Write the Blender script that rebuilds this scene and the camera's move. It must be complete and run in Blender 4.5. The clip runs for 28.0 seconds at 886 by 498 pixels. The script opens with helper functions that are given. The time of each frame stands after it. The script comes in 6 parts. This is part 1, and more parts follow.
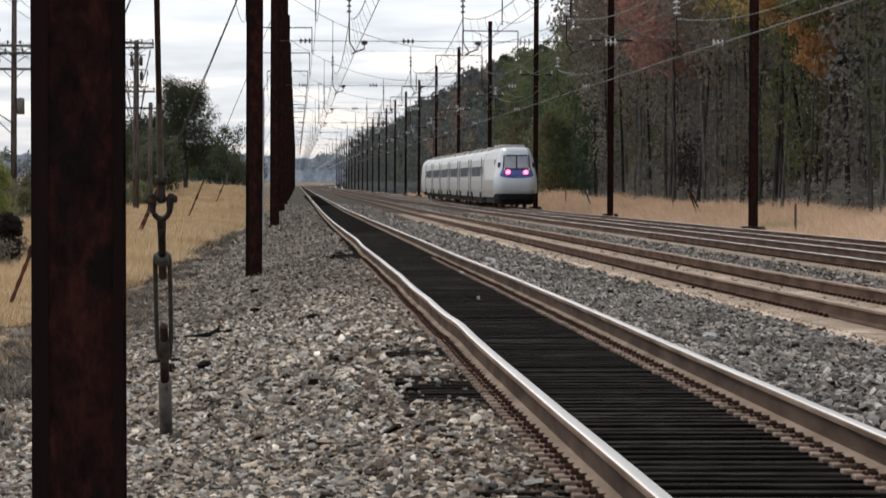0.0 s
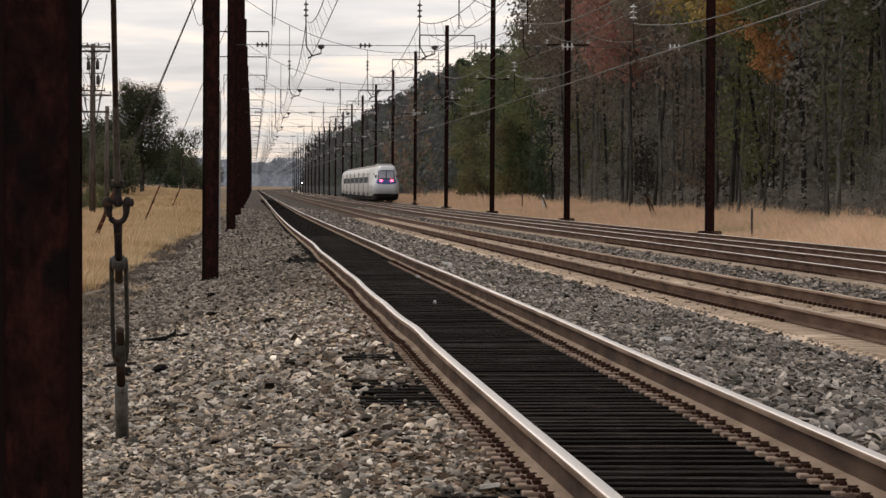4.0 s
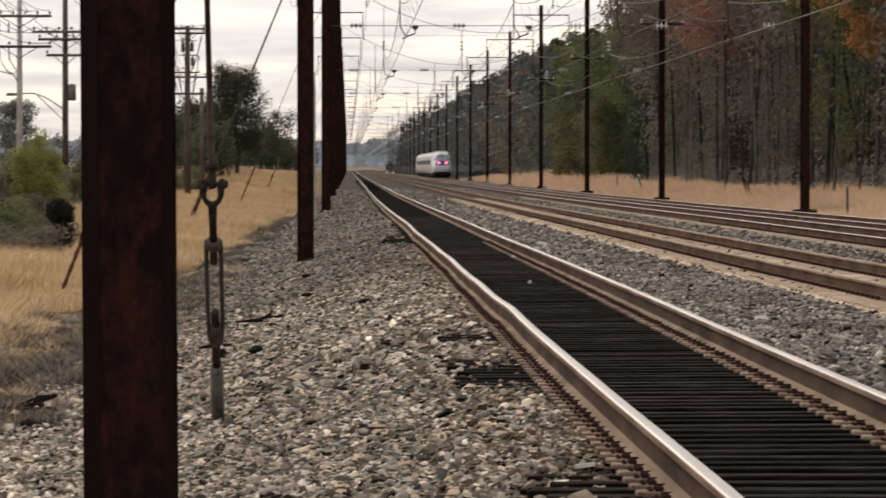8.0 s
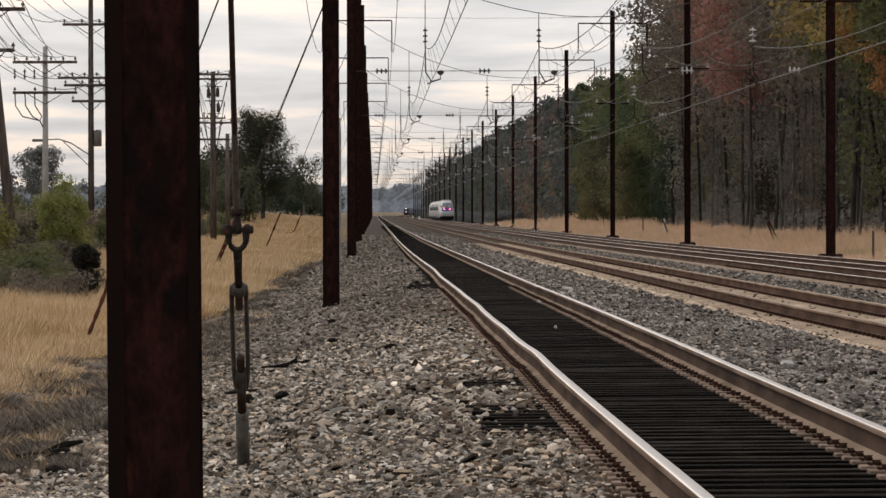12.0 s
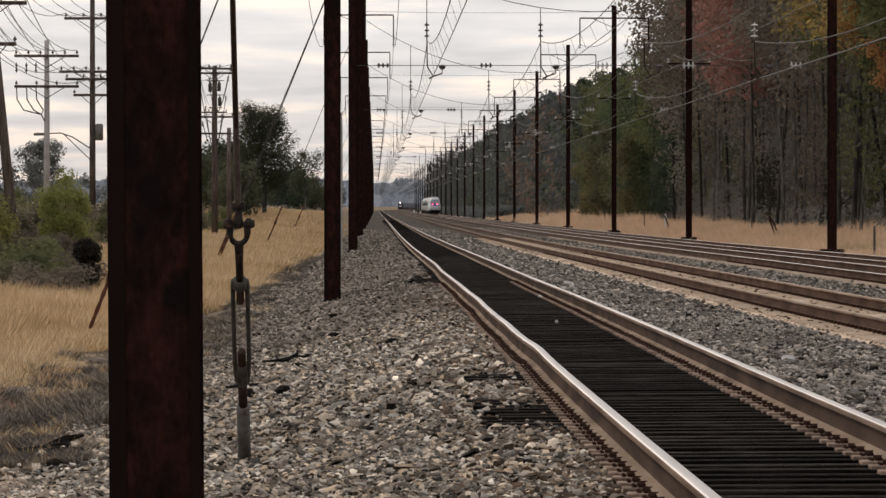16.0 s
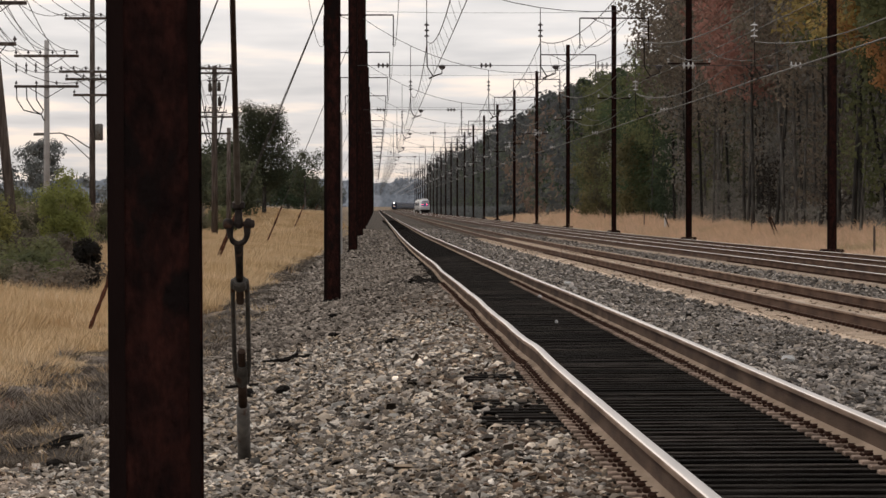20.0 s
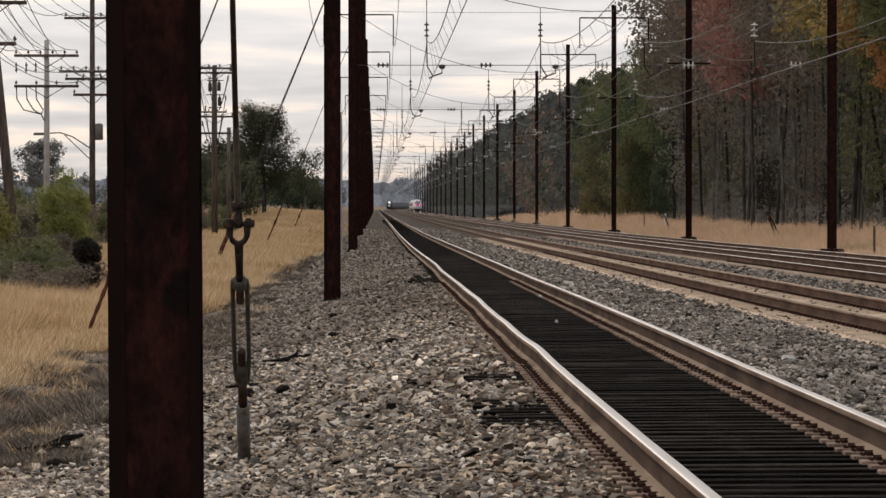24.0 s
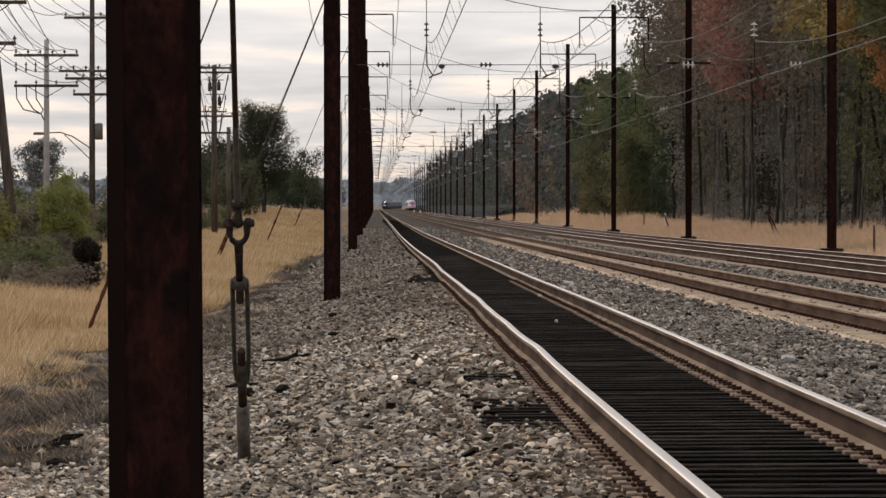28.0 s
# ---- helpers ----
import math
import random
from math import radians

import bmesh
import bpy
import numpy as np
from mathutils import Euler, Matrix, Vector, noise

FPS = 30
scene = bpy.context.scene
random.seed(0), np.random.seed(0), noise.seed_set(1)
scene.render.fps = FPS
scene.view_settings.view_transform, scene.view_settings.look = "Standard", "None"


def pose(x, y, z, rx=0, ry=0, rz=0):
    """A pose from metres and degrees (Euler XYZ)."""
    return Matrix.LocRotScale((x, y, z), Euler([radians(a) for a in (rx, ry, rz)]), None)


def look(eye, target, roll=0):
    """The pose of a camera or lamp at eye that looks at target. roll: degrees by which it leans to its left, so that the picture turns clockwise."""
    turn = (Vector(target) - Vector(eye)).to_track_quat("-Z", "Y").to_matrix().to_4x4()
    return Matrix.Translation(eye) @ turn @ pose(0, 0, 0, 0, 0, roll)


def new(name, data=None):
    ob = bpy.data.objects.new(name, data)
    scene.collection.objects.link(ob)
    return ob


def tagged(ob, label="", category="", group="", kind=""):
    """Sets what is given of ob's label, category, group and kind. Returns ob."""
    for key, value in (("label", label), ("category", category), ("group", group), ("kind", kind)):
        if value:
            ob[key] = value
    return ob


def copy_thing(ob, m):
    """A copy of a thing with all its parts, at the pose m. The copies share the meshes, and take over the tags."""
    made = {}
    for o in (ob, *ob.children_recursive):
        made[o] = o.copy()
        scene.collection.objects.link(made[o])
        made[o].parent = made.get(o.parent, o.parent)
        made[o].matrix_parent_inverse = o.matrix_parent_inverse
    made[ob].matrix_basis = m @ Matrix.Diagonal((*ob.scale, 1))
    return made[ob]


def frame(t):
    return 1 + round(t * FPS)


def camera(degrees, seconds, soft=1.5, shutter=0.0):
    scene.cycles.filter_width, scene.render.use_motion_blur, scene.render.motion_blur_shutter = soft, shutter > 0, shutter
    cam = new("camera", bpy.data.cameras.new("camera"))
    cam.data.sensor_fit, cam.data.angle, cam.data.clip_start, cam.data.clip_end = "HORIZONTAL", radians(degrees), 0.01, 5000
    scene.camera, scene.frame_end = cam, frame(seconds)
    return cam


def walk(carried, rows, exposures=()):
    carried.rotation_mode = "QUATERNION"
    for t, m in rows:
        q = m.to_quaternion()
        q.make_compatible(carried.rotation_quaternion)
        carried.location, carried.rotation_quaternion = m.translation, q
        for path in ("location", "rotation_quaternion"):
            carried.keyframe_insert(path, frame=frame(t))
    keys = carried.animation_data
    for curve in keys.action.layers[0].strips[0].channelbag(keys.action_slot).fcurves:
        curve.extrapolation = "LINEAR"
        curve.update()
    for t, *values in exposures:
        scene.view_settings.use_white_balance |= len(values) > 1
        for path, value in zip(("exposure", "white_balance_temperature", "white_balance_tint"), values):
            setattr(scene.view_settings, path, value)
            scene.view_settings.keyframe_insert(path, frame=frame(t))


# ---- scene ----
EYE = (0.0, 0.0, 1.353)
cam = camera(10.18, 28.0, soft=1.5, shutter=0.5)
# seconds and the three Euler angles of a camera held at one spot
PATH = [
    (0.0, 89.236, -0.251, -1.685),
    (0.5, 89.719, -0.119, -1.617),
    (1.0, 89.935, -0.082, -1.477),
    (1.5, 89.758, -0.129, -1.260),
    (2.0, 89.726, -0.094, -1.160),
    (2.5, 89.752, -0.009, -1.249),
    (3.0, 89.559, -0.119, -1.577),
    (3.5, 89.360, -0.355, -2.198),
    (5.5, 89.232, -0.244, -2.099),
    (6.0, 89.232, -0.254, -2.118),
    (6.5, 89.215, -0.210, -2.128),
    (7.0, 89.219, -0.282, -2.135),
    (7.5, 89.139, -0.095, -1.856),
    (8.0, 89.055, -0.009, -1.091),
    (8.5, 88.764, 0.048, -0.614),
    (8.7, 88.660, 0.100, -0.256),
    (8.9, 88.561, 0.190, 0.585),
    (9.0, 88.604, 0.152, 0.209),
    (9.2, 88.700, 0.080, -0.676),
    (9.5, 88.987, -0.091, -0.981),
    (10.0, 89.847, 0.106, -0.883),
    (10.5, 90.466, 0.293, -0.804),
    (11.0, 89.870, 0.136, -0.817),
    (11.5, 89.650, 0.100, -0.805),
    (12.0, 89.575, 0.100, -0.795),
    (12.5, 89.562, 0.057, -0.796),
    (13.5, 89.525, 0.020, -0.785),
    (15.0, 89.512, 0.000, -0.779),
    (21.5, 89.512, 0.000, -0.781),
    (25.0, 89.507, 0.000, -0.781),
    (28.0, 89.504, 0.000, -0.783),
]
SHIFT = ((0.0, 7.0, 8.7, 28.0), (-0.011, -0.011, 0.0, 0.0))      # the hand drifts a centimetre to the right
walk(cam, [(t, pose(EYE[0] + float(np.interp(t, *SHIFT)), EYE[1], EYE[2], a, b, c)) for t, a, b, c in PATH],
     exposures=[(0.0, 0.32, 6250, 11), (0.4, 0.22, 6450, 12), (0.9, 0.0, 6750, 14), (3.0, 0.0, 6850, 15), (5.5, 0.3, 7100, 15), (7.5, 0.25, 7150, 15), (8.8, 0.42, 7150, 15), (9.4, 0.32, 7100, 15), (9.8, 0.35, 6920, 14), (10.2, 0.16, 6720, 13), (10.7, -0.43, 6600, 13), (11.0, -0.32, 6730, 14), (11.4, -0.13, 6790, 14), (11.8, 0.02, 6820, 14), (15.0, 0.06, 6900, 15), (28.0, 0.06, 6900, 15)])

# ---- world and sun ----
SUN_EL, SUN_AZ = 34.0, -24.0      # degrees above the horizon, and from +Y towards +X
world = bpy.data.worlds.new("sky")
scene.world = world
world.use_nodes = True
wn, wl = world.node_tree.nodes, world.node_tree.links
wn.clear()
w_out = wn.new("ShaderNodeOutputWorld")
w_sky = wn.new("ShaderNodeTexSky")
w_sky.sky_type, w_sky.sun_disc = "NISHITA", False
w_sky.sun_elevation, w_sky.sun_rotation = radians(SUN_EL), radians(SUN_AZ)
w_bg = wn.new("ShaderNodeBackground")
w_bg.inputs["Strength"].default_value = 0.10
wl.new(w_sky.outputs[0], w_bg.inputs["Color"])
w_tc = wn.new("ShaderNodeTexCoord")
w_sep = wn.new("ShaderNodeSeparateXYZ")
wl.new(w_tc.outputs["Generated"], w_sep.inputs[0])
w_add = wn.new("ShaderNodeMath")
w_add.operation = "ADD"
w_add.inputs[1].default_value = 0.035
wl.new(w_sep.outputs["Z"], w_add.inputs[0])
w_max = wn.new("ShaderNodeMath")
w_max.operation = "MAXIMUM"
w_max.inputs[1].default_value = 0.02
wl.new(w_add.outputs[0], w_max.inputs[0])
w_dx, w_dy = wn.new("ShaderNodeMath"), wn.new("ShaderNodeMath")
w_dx.operation = w_dy.operation = "DIVIDE"
wl.new(w_sep.outputs["X"], w_dx.inputs[0])
wl.new(w_max.outputs[0], w_dx.inputs[1])
wl.new(w_sep.outputs["Y"], w_dy.inputs[0])
wl.new(w_max.outputs[0], w_dy.inputs[1])
w_com = wn.new("ShaderNodeCombineXYZ")
wl.new(w_dx.outputs[0], w_com.inputs["X"])
wl.new(w_dy.outputs[0], w_com.inputs["Y"])
w_map = wn.new("ShaderNodeMapping")
w_map.inputs["Scale"].default_value = (1.25, 0.55, 1.0)
w_map.inputs["Location"].default_value = (0.4, 2.3, 0.0)
wl.new(w_com.outputs[0], w_map.inputs["Vector"])
w_no = wn.new("ShaderNodeTexNoise")
w_no.inputs["Scale"].default_value, w_no.inputs["Detail"].default_value, w_no.inputs["Roughness"].default_value = 1.0, 4.0, 0.5
wl.new(w_map.outputs[0], w_no.inputs["Vector"])
w_ramp = wn.new("ShaderNodeValToRGB")
cr = w_ramp.color_ramp
cr.elements[0].position, cr.elements[0].color = 0.36, (0.55, 0.59, 0.63, 1)
cr.elements[1].position, cr.elements[1].color = 0.64, (1.0, 0.92, 0.84, 1)
e = cr.elements.new(0.52)
e.color = (0.718, 0.745, 0.77, 1)
wl.new(w_no.outputs["Fac"], w_ramp.inputs["Fac"])
w_cl = wn.new("ShaderNodeBackground")
wl.new(w_ramp.outputs["Color"], w_cl.inputs["Color"])
w_haze = wn.new("ShaderNodeMapRange")      # the cloud deck dims into the haze at the horizon
w_haze.inputs["From Min"].default_value, w_haze.inputs["From Max"].default_value = 0.0, 0.035
w_haze.inputs["To Min"].default_value, w_haze.inputs["To Max"].default_value = 0.80, 1.08
wl.new(w_sep.outputs["Z"], w_haze.inputs["Value"])
wl.new(w_haze.outputs[0], w_cl.inputs["Strength"])
w_sum = wn.new("ShaderNodeMixShader")
w_sum.inputs["Fac"].default_value = 0.93      # cloud cover
wl.new(w_bg.outputs[0], w_sum.inputs[1])
wl.new(w_cl.outputs[0], w_sum.inputs[2])
wl.new(w_sum.outputs[0], w_out.inputs["Surface"])
sun = new("sun", bpy.data.lights.new("sun", "SUN"))
sun.data.energy, sun.data.angle, sun.data.color = 1.0, radians(14), (1.0, 0.90, 0.78)
sun.matrix_world = look((0, 0, 50), (-math.sin(radians(SUN_AZ)) * 100, -math.cos(radians(SUN_AZ)) * 100, 50 - math.tan(radians(SUN_EL)) * 100))


# ---- materials ----
def mat(name, stops, scale=6.0, rough=0.8, metal=0.0, bump=0.0, bump_scale=None, stretch=(1, 1, 1), fine=None, island=0.0, each=0.0, spec=0.06, wear=None, tints=None):
    """stops: colours of the coarse pattern; fine: (scale, amount) of a second, finer pattern; island and each: how far single pieces and things differ in brightness;
    wear: (colour, scale, threshold) of stains."""
    m = bpy.data.materials.new(name)
    m.use_nodes = True
    n, l = m.node_tree.nodes, m.node_tree.links
    b = n["Principled BSDF"]
    b.inputs["Roughness"].default_value, b.inputs["Metallic"].default_value = rough, metal
    b.inputs["Specular IOR Level"].default_value = spec
    tc = n.new("ShaderNodeTexCoord")
    mp = n.new("ShaderNodeMapping")
    mp.inputs["Scale"].default_value = stretch
    l.new(tc.outputs["Object"], mp.inputs["Vector"])
    info = n.new("ShaderNodeObjectInfo")
    shift = n.new("ShaderNodeVectorMath")
    shift.operation = "ADD"
    mul = n.new("ShaderNodeMath")
    mul.operation = "MULTIPLY"
    mul.inputs[1].default_value = 37.0
    l.new(info.outputs["Random"], mul.inputs[0])
    l.new(mp.outputs[0], shift.inputs[0])
    l.new(mul.outputs[0], shift.inputs[1])

    def noise_node(s, detail):
        t = n.new("ShaderNodeTexNoise")
        t.inputs["Scale"].default_value, t.inputs["Detail"].default_value = s, detail
        l.new(shift.outputs[0], t.inputs["Vector"])
        return t

    big = noise_node(scale, 4.0)
    ramp = n.new("ShaderNodeValToRGB")
    while len(ramp.color_ramp.elements) < len(stops):
        ramp.color_ramp.elements.new(0.5)
    for i, c in enumerate(stops):
        ramp.color_ramp.elements[i].position = 0.32 + 0.36 * i / max(1, len(stops) - 1)
        ramp.color_ramp.elements[i].color = (*c, 1)
    l.new(big.outputs["Fac"], ramp.inputs["Fac"])
    colour = ramp.outputs["Color"]

    def brighten(colour, value, low, high):
        r = n.new("ShaderNodeMapRange")
        r.inputs["To Min"].default_value, r.inputs["To Max"].default_value = low, high
        l.new(value, r.inputs["Value"])
        mx = n.new("ShaderNodeMix")
        mx.data_type, mx.blend_type = "RGBA", "MULTIPLY"
        mx.inputs["Factor"].default_value = 1.0
        l.new(colour, mx.inputs["A"])
        l.new(r.outputs[0], mx.inputs["B"])
        return mx.outputs["Result"]

    if fine:
        f = noise_node(fine[0], 3.0)
        colour = brighten(colour, f.outputs["Fac"], 1 - fine[1] * 1.6, 1 + fine[1] * 1.6)
    if island:
        g = n.new("ShaderNodeNewGeometry")
        colour = brighten(colour, g.outputs["Random Per Island"], 1 - island, 1 + island)
    if tints:
        g2 = n.new("ShaderNodeNewGeometry")
        mu = n.new("ShaderNodeMath")
        mu.operation = "MULTIPLY"
        mu.inputs[1].default_value = 17.3
        fr = n.new("ShaderNodeMath")
        fr.operation = "FRACT"
        l.new(g2.outputs["Random Per Island"], mu.inputs[0])
        l.new(mu.outputs[0], fr.inputs[0])
        tr = n.new("ShaderNodeValToRGB")
        tr.color_ramp.interpolation = "CONSTANT"
        while len(tr.color_ramp.elements) < len(tints):
            tr.color_ramp.elements.new(0.5)
        for i, c in enumerate(tints):
            tr.color_ramp.elements[i].position = i / len(tints)
            tr.color_ramp.elements[i].color = (*c, 1)
        l.new(fr.outputs[0], tr.inputs["Fac"])
        mt = n.new("ShaderNodeMix")
        mt.data_type, mt.blend_type = "RGBA", "MULTIPLY"
        mt.inputs["Factor"].default_value = 1.0
        l.new(colour, mt.inputs["A"])
        l.new(tr.outputs["Color"], mt.inputs["B"])
        colour = mt.outputs["Result"]
    if each:
        colour = brighten(colour, info.outputs["Random"], 1 - each, 1 + each)
    if wear:
        wv = noise_node(wear[1], 5.0)
        r = n.new("ShaderNodeMapRange")
        r.inputs["From Min"].default_value, r.inputs["From Max"].default_value = wear[2], wear[2] + 0.08
        l.new(wv.outputs["Fac"], r.inputs["Value"])
        mx = n.new("ShaderNodeMix")
        mx.data_type = "RGBA"
        l.new(r.outputs[0], mx.inputs["Factor"])
        l.new(colour, mx.inputs["A"])
        mx.inputs["B"].default_value = (*wear[0], 1)
        colour = mx.outputs["Result"]
    l.new(colour, b.inputs["Base Color"])
    if bump:
        bn = noise_node(bump_scale or scale * 5, 5.0)
        bp = n.new("ShaderNodeBump")
        bp.inputs["Strength"].default_value, bp.inputs["Distance"].default_value = min(1.0, bump), 0.02 * max(1.0, bump)
        l.new(bn.outputs["Fac"], bp.inputs["Height"])
        l.new(bp.outputs[0], b.inputs["Normal"])
    return m


def glow(name, colour, strength):
    m = bpy.data.materials.new(name)
    m.use_nodes = True
    b = m.node_tree.nodes["Principled BSDF"]
    b.inputs["Base Color"].default_value = (*colour, 1)
    b.inputs["Emission Color"].default_value = (*colour, 1)
    b.inputs["Emission Strength"].default_value = strength
    return m


# Base darkened: shade in the gaps between stones is painted into it.
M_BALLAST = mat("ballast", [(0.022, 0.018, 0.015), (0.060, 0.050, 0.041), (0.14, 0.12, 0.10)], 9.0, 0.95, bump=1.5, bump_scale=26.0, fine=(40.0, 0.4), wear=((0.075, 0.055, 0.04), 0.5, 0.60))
M_STONE = mat("ballast_stone", [(0.205, 0.175, 0.144), (0.342, 0.301, 0.256), (0.52, 0.468, 0.408)], 0.9, 0.92, bump=0.5, bump_scale=60.0, island=0.8, fine=(40.0, 0.2), tints=((1, 1, 1), (1.0, 0.94, 0.86), (0.60, 0.60, 0.61), (0.95, 1.0, 1.03), (1.45, 1.41, 1.35), (0.30, 0.28, 0.265), (1.12, 0.99, 0.84), (0.45, 0.44, 0.44)))
M_STONE_PALE = mat("pale_pad_stone", [(0.34, 0.275, 0.225), (0.50, 0.43, 0.365), (0.64, 0.57, 0.50)], 0.9, 0.92, bump=0.5, bump_scale=60.0, island=0.6, fine=(40.0, 0.2), tints=((1, 1, 1), (1.0, 0.92, 0.84), (0.7, 0.68, 0.66), (1.25, 1.2, 1.15), (0.5, 0.48, 0.46)))
M_STONE_EACH = mat("pale_single_stone", [(0.22, 0.19, 0.158), (0.34, 0.30, 0.256), (0.45, 0.405, 0.355)], 1.2, 0.92, bump=0.5, bump_scale=60.0, each=0.35, fine=(40.0, 0.2))
M_STONE_EACH_DARK = mat("dark_single_stone", [(0.09, 0.082, 0.075), (0.17, 0.155, 0.14)], 1.2, 0.9, bump=0.5, bump_scale=60.0, each=0.5, fine=(40.0, 0.2))
M_STONE_DIRTY = mat("dirty_ballast_stone", [(0.115, 0.095, 0.078), (0.20, 0.17, 0.142), (0.31, 0.27, 0.228)], 0.5, 0.95, bump=0.5, bump_scale=60.0, island=0.7)
M_STONE_GREY = mat("grey_ballast_stone", [(0.135, 0.118, 0.102), (0.22, 0.196, 0.172), (0.33, 0.30, 0.27)], 0.9, 0.92, bump=0.5, bump_scale=60.0, island=0.75, tints=((1, 1, 1), (0.6, 0.59, 0.59), (1.0, 0.95, 0.88), (1.35, 1.33, 1.3), (0.8, 0.82, 0.84)))
M_STONE_RUST = mat("rust_stained_stone", [(0.085, 0.055, 0.038), (0.15, 0.105, 0.075), (0.22, 0.17, 0.13)], 1.3, 0.95, bump=0.5, bump_scale=60.0, island=0.55, spec=0.05)
M_CINDER = mat("oil_stained_cinder", [(0.005, 0.0038, 0.0032), (0.012, 0.0093, 0.0076)], 7.0, 1.0, spec=0.02, bump=1.0, bump_scale=30.0, fine=(50.0, 0.4))
M_TIMBER = mat("creosoted_timber", [(0.0055, 0.0042, 0.0035), (0.010, 0.008, 0.0066), (0.028, 0.024, 0.021)], 3.0, 0.9, bump=0.8, bump_scale=40.0, stretch=(1.0, 9.0, 9.0), each=0.7, spec=0.02)
# Lighter copy of the timber: skylight on tie tops put into the colour.
M_TIMBER_SKYLIT = mat("skylit_tie_top", [(0.009, 0.0072, 0.006), (0.019, 0.0155, 0.013), (0.06, 0.052, 0.045)], 3.0, 0.9, bump=0.8, bump_scale=40.0, stretch=(1.0, 9.0, 9.0), each=0.8, spec=0.03)
M_CONCRETE = mat("dusty_concrete", [(0.42, 0.325, 0.245), (0.60, 0.485, 0.375)], 3.0, 0.95, bump=0.4, bump_scale=50.0, fine=(30.0, 0.12), each=0.12)
M_TIE_FAR = mat("dirty_concrete", [(0.13, 0.105, 0.085), (0.20, 0.165, 0.135)], 3.0, 0.95, each=0.12)
M_RAIL_HEAD = mat("polished_head_and_highlight", [(0.52, 0.47, 0.43), (0.68, 0.63, 0.58)], 2.0, 0.30, metal=1.0, stretch=(8, 0.15, 8), bump=0.05)
# Rusted web, its colour deepened for the shade under the rail head.
M_RAIL_SIDE = mat("rusted_shaded_rail_web", [(0.036, 0.020, 0.014), (0.068, 0.041, 0.028), (0.105, 0.068, 0.047)], 2.5, 0.85, bump=0.3, bump_scale=40.0, stretch=(2, 0.25, 2))
M_RAIL_TOP = mat("worn_rail_top", [(0.38, 0.35, 0.32), (0.52, 0.48, 0.445)], 2.0, 0.38, metal=1.0, stretch=(8, 0.15, 8), bump=0.05)
M_RAIL_FLANK = mat("tan_rusted_rail_flank", [(0.13, 0.082, 0.056), (0.22, 0.15, 0.108), (0.29, 0.21, 0.155)], 2.5, 0.7, bump=0.2, bump_scale=40.0, stretch=(2, 0.25, 2))
M_SAND = mat("tan_dust_and_sand", [(0.36, 0.27, 0.195), (0.55, 0.43, 0.325), (0.68, 0.545, 0.425)], 1.2, 0.95, bump=0.8, bump_scale=30.0, fine=(9.0, 0.3), wear=((0.17, 0.115, 0.085), 1.6, 0.62))
M_RAIL_DUST = mat("tan_dusted_rail_foot", [(0.16, 0.112, 0.078), (0.245, 0.18, 0.128), (0.32, 0.24, 0.178)], 2.5, 0.85, bump=0.3, bump_scale=40.0, stretch=(2, 0.25, 2))
M_RAIL_FAR = mat("brown_rusted_rail", [(0.046, 0.024, 0.016), (0.085, 0.048, 0.032), (0.13, 0.080, 0.055)], 2.5, 0.85, bump=0.3, bump_scale=40.0, stretch=(2, 0.25, 2))
M_HEAD_DULL = mat("dull_rail_head", [(0.26, 0.195, 0.14), (0.36, 0.28, 0.21)], 2.0, 0.6, metal=0.3, stretch=(8, 0.15, 8))
M_PLATE = mat("dusty_tie_plate", [(0.17, 0.115, 0.085), (0.36, 0.265, 0.205)], 20.0, 0.85, bump=0.3, bump_scale=90.0, each=0.25)
M_SPIKE = mat("rusted_spike", [(0.028, 0.013, 0.009), (0.062, 0.030, 0.020)], 30.0, 0.9, bump=0.3)
M_STEEL = mat("dark_rusted_steel", [(0.009, 0.0042, 0.0037), (0.020, 0.0074, 0.0060), (0.035, 0.0115, 0.0086)], 7.0, 0.8, bump=0.8, bump_scale=30.0, stretch=(1.6, 1.6, 0.8), fine=(26.0, 0.5), wear=((0.009, 0.0055, 0.005), 3.0, 0.57))
M_STEEL_EDGE = mat("dark_edge_strip", [(0.008, 0.0046, 0.0042), (0.015, 0.0075, 0.0064)], 4.0, 0.85, bump=0.4, bump_scale=40.0, stretch=(1, 1, 0.3))
M_GALV = mat("weathered_galvanised_steel", [(0.11, 0.103, 0.094), (0.20, 0.187, 0.17)], 14.0, 0.6, metal=0.3, bump=0.2, wear=((0.09, 0.05, 0.035), 9.0, 0.60))
M_GALV_DARK = mat("dull_weathered_steel", [(0.055, 0.050, 0.045), (0.10, 0.092, 0.082)], 14.0, 0.6, metal=0.3, bump=0.2, wear=((0.06, 0.035, 0.025), 9.0, 0.60))
M_STRAND = mat("pale_weathered_strand", [(0.075, 0.062, 0.050), (0.135, 0.115, 0.095)], 9.0, 0.7, bump=0.3)
M_ROD = mat("red_rusted_rod", [(0.060, 0.025, 0.016), (0.13, 0.055, 0.034)], 7.0, 0.85, bump=0.3)
M_RUST = mat("dark_rusted_rod", [(0.030, 0.018, 0.013), (0.062, 0.040, 0.030)], 12.0, 0.8, bump=0.3)
M_FORGED = mat("dark_forged_iron", [(0.016, 0.013, 0.012), (0.045, 0.035, 0.03)], 16.0, 0.65, metal=0.3, bump=0.3, wear=((0.09, 0.05, 0.035), 8.0, 0.60))
M_CABLE = mat("grey_wire", [(0.055, 0.053, 0.05), (0.10, 0.097, 0.09)], 3.0, 0.6)
M_COPPER = mat("weathered_contact_wire", [(0.10, 0.10, 0.093), (0.19, 0.185, 0.175)], 3.0, 0.7)
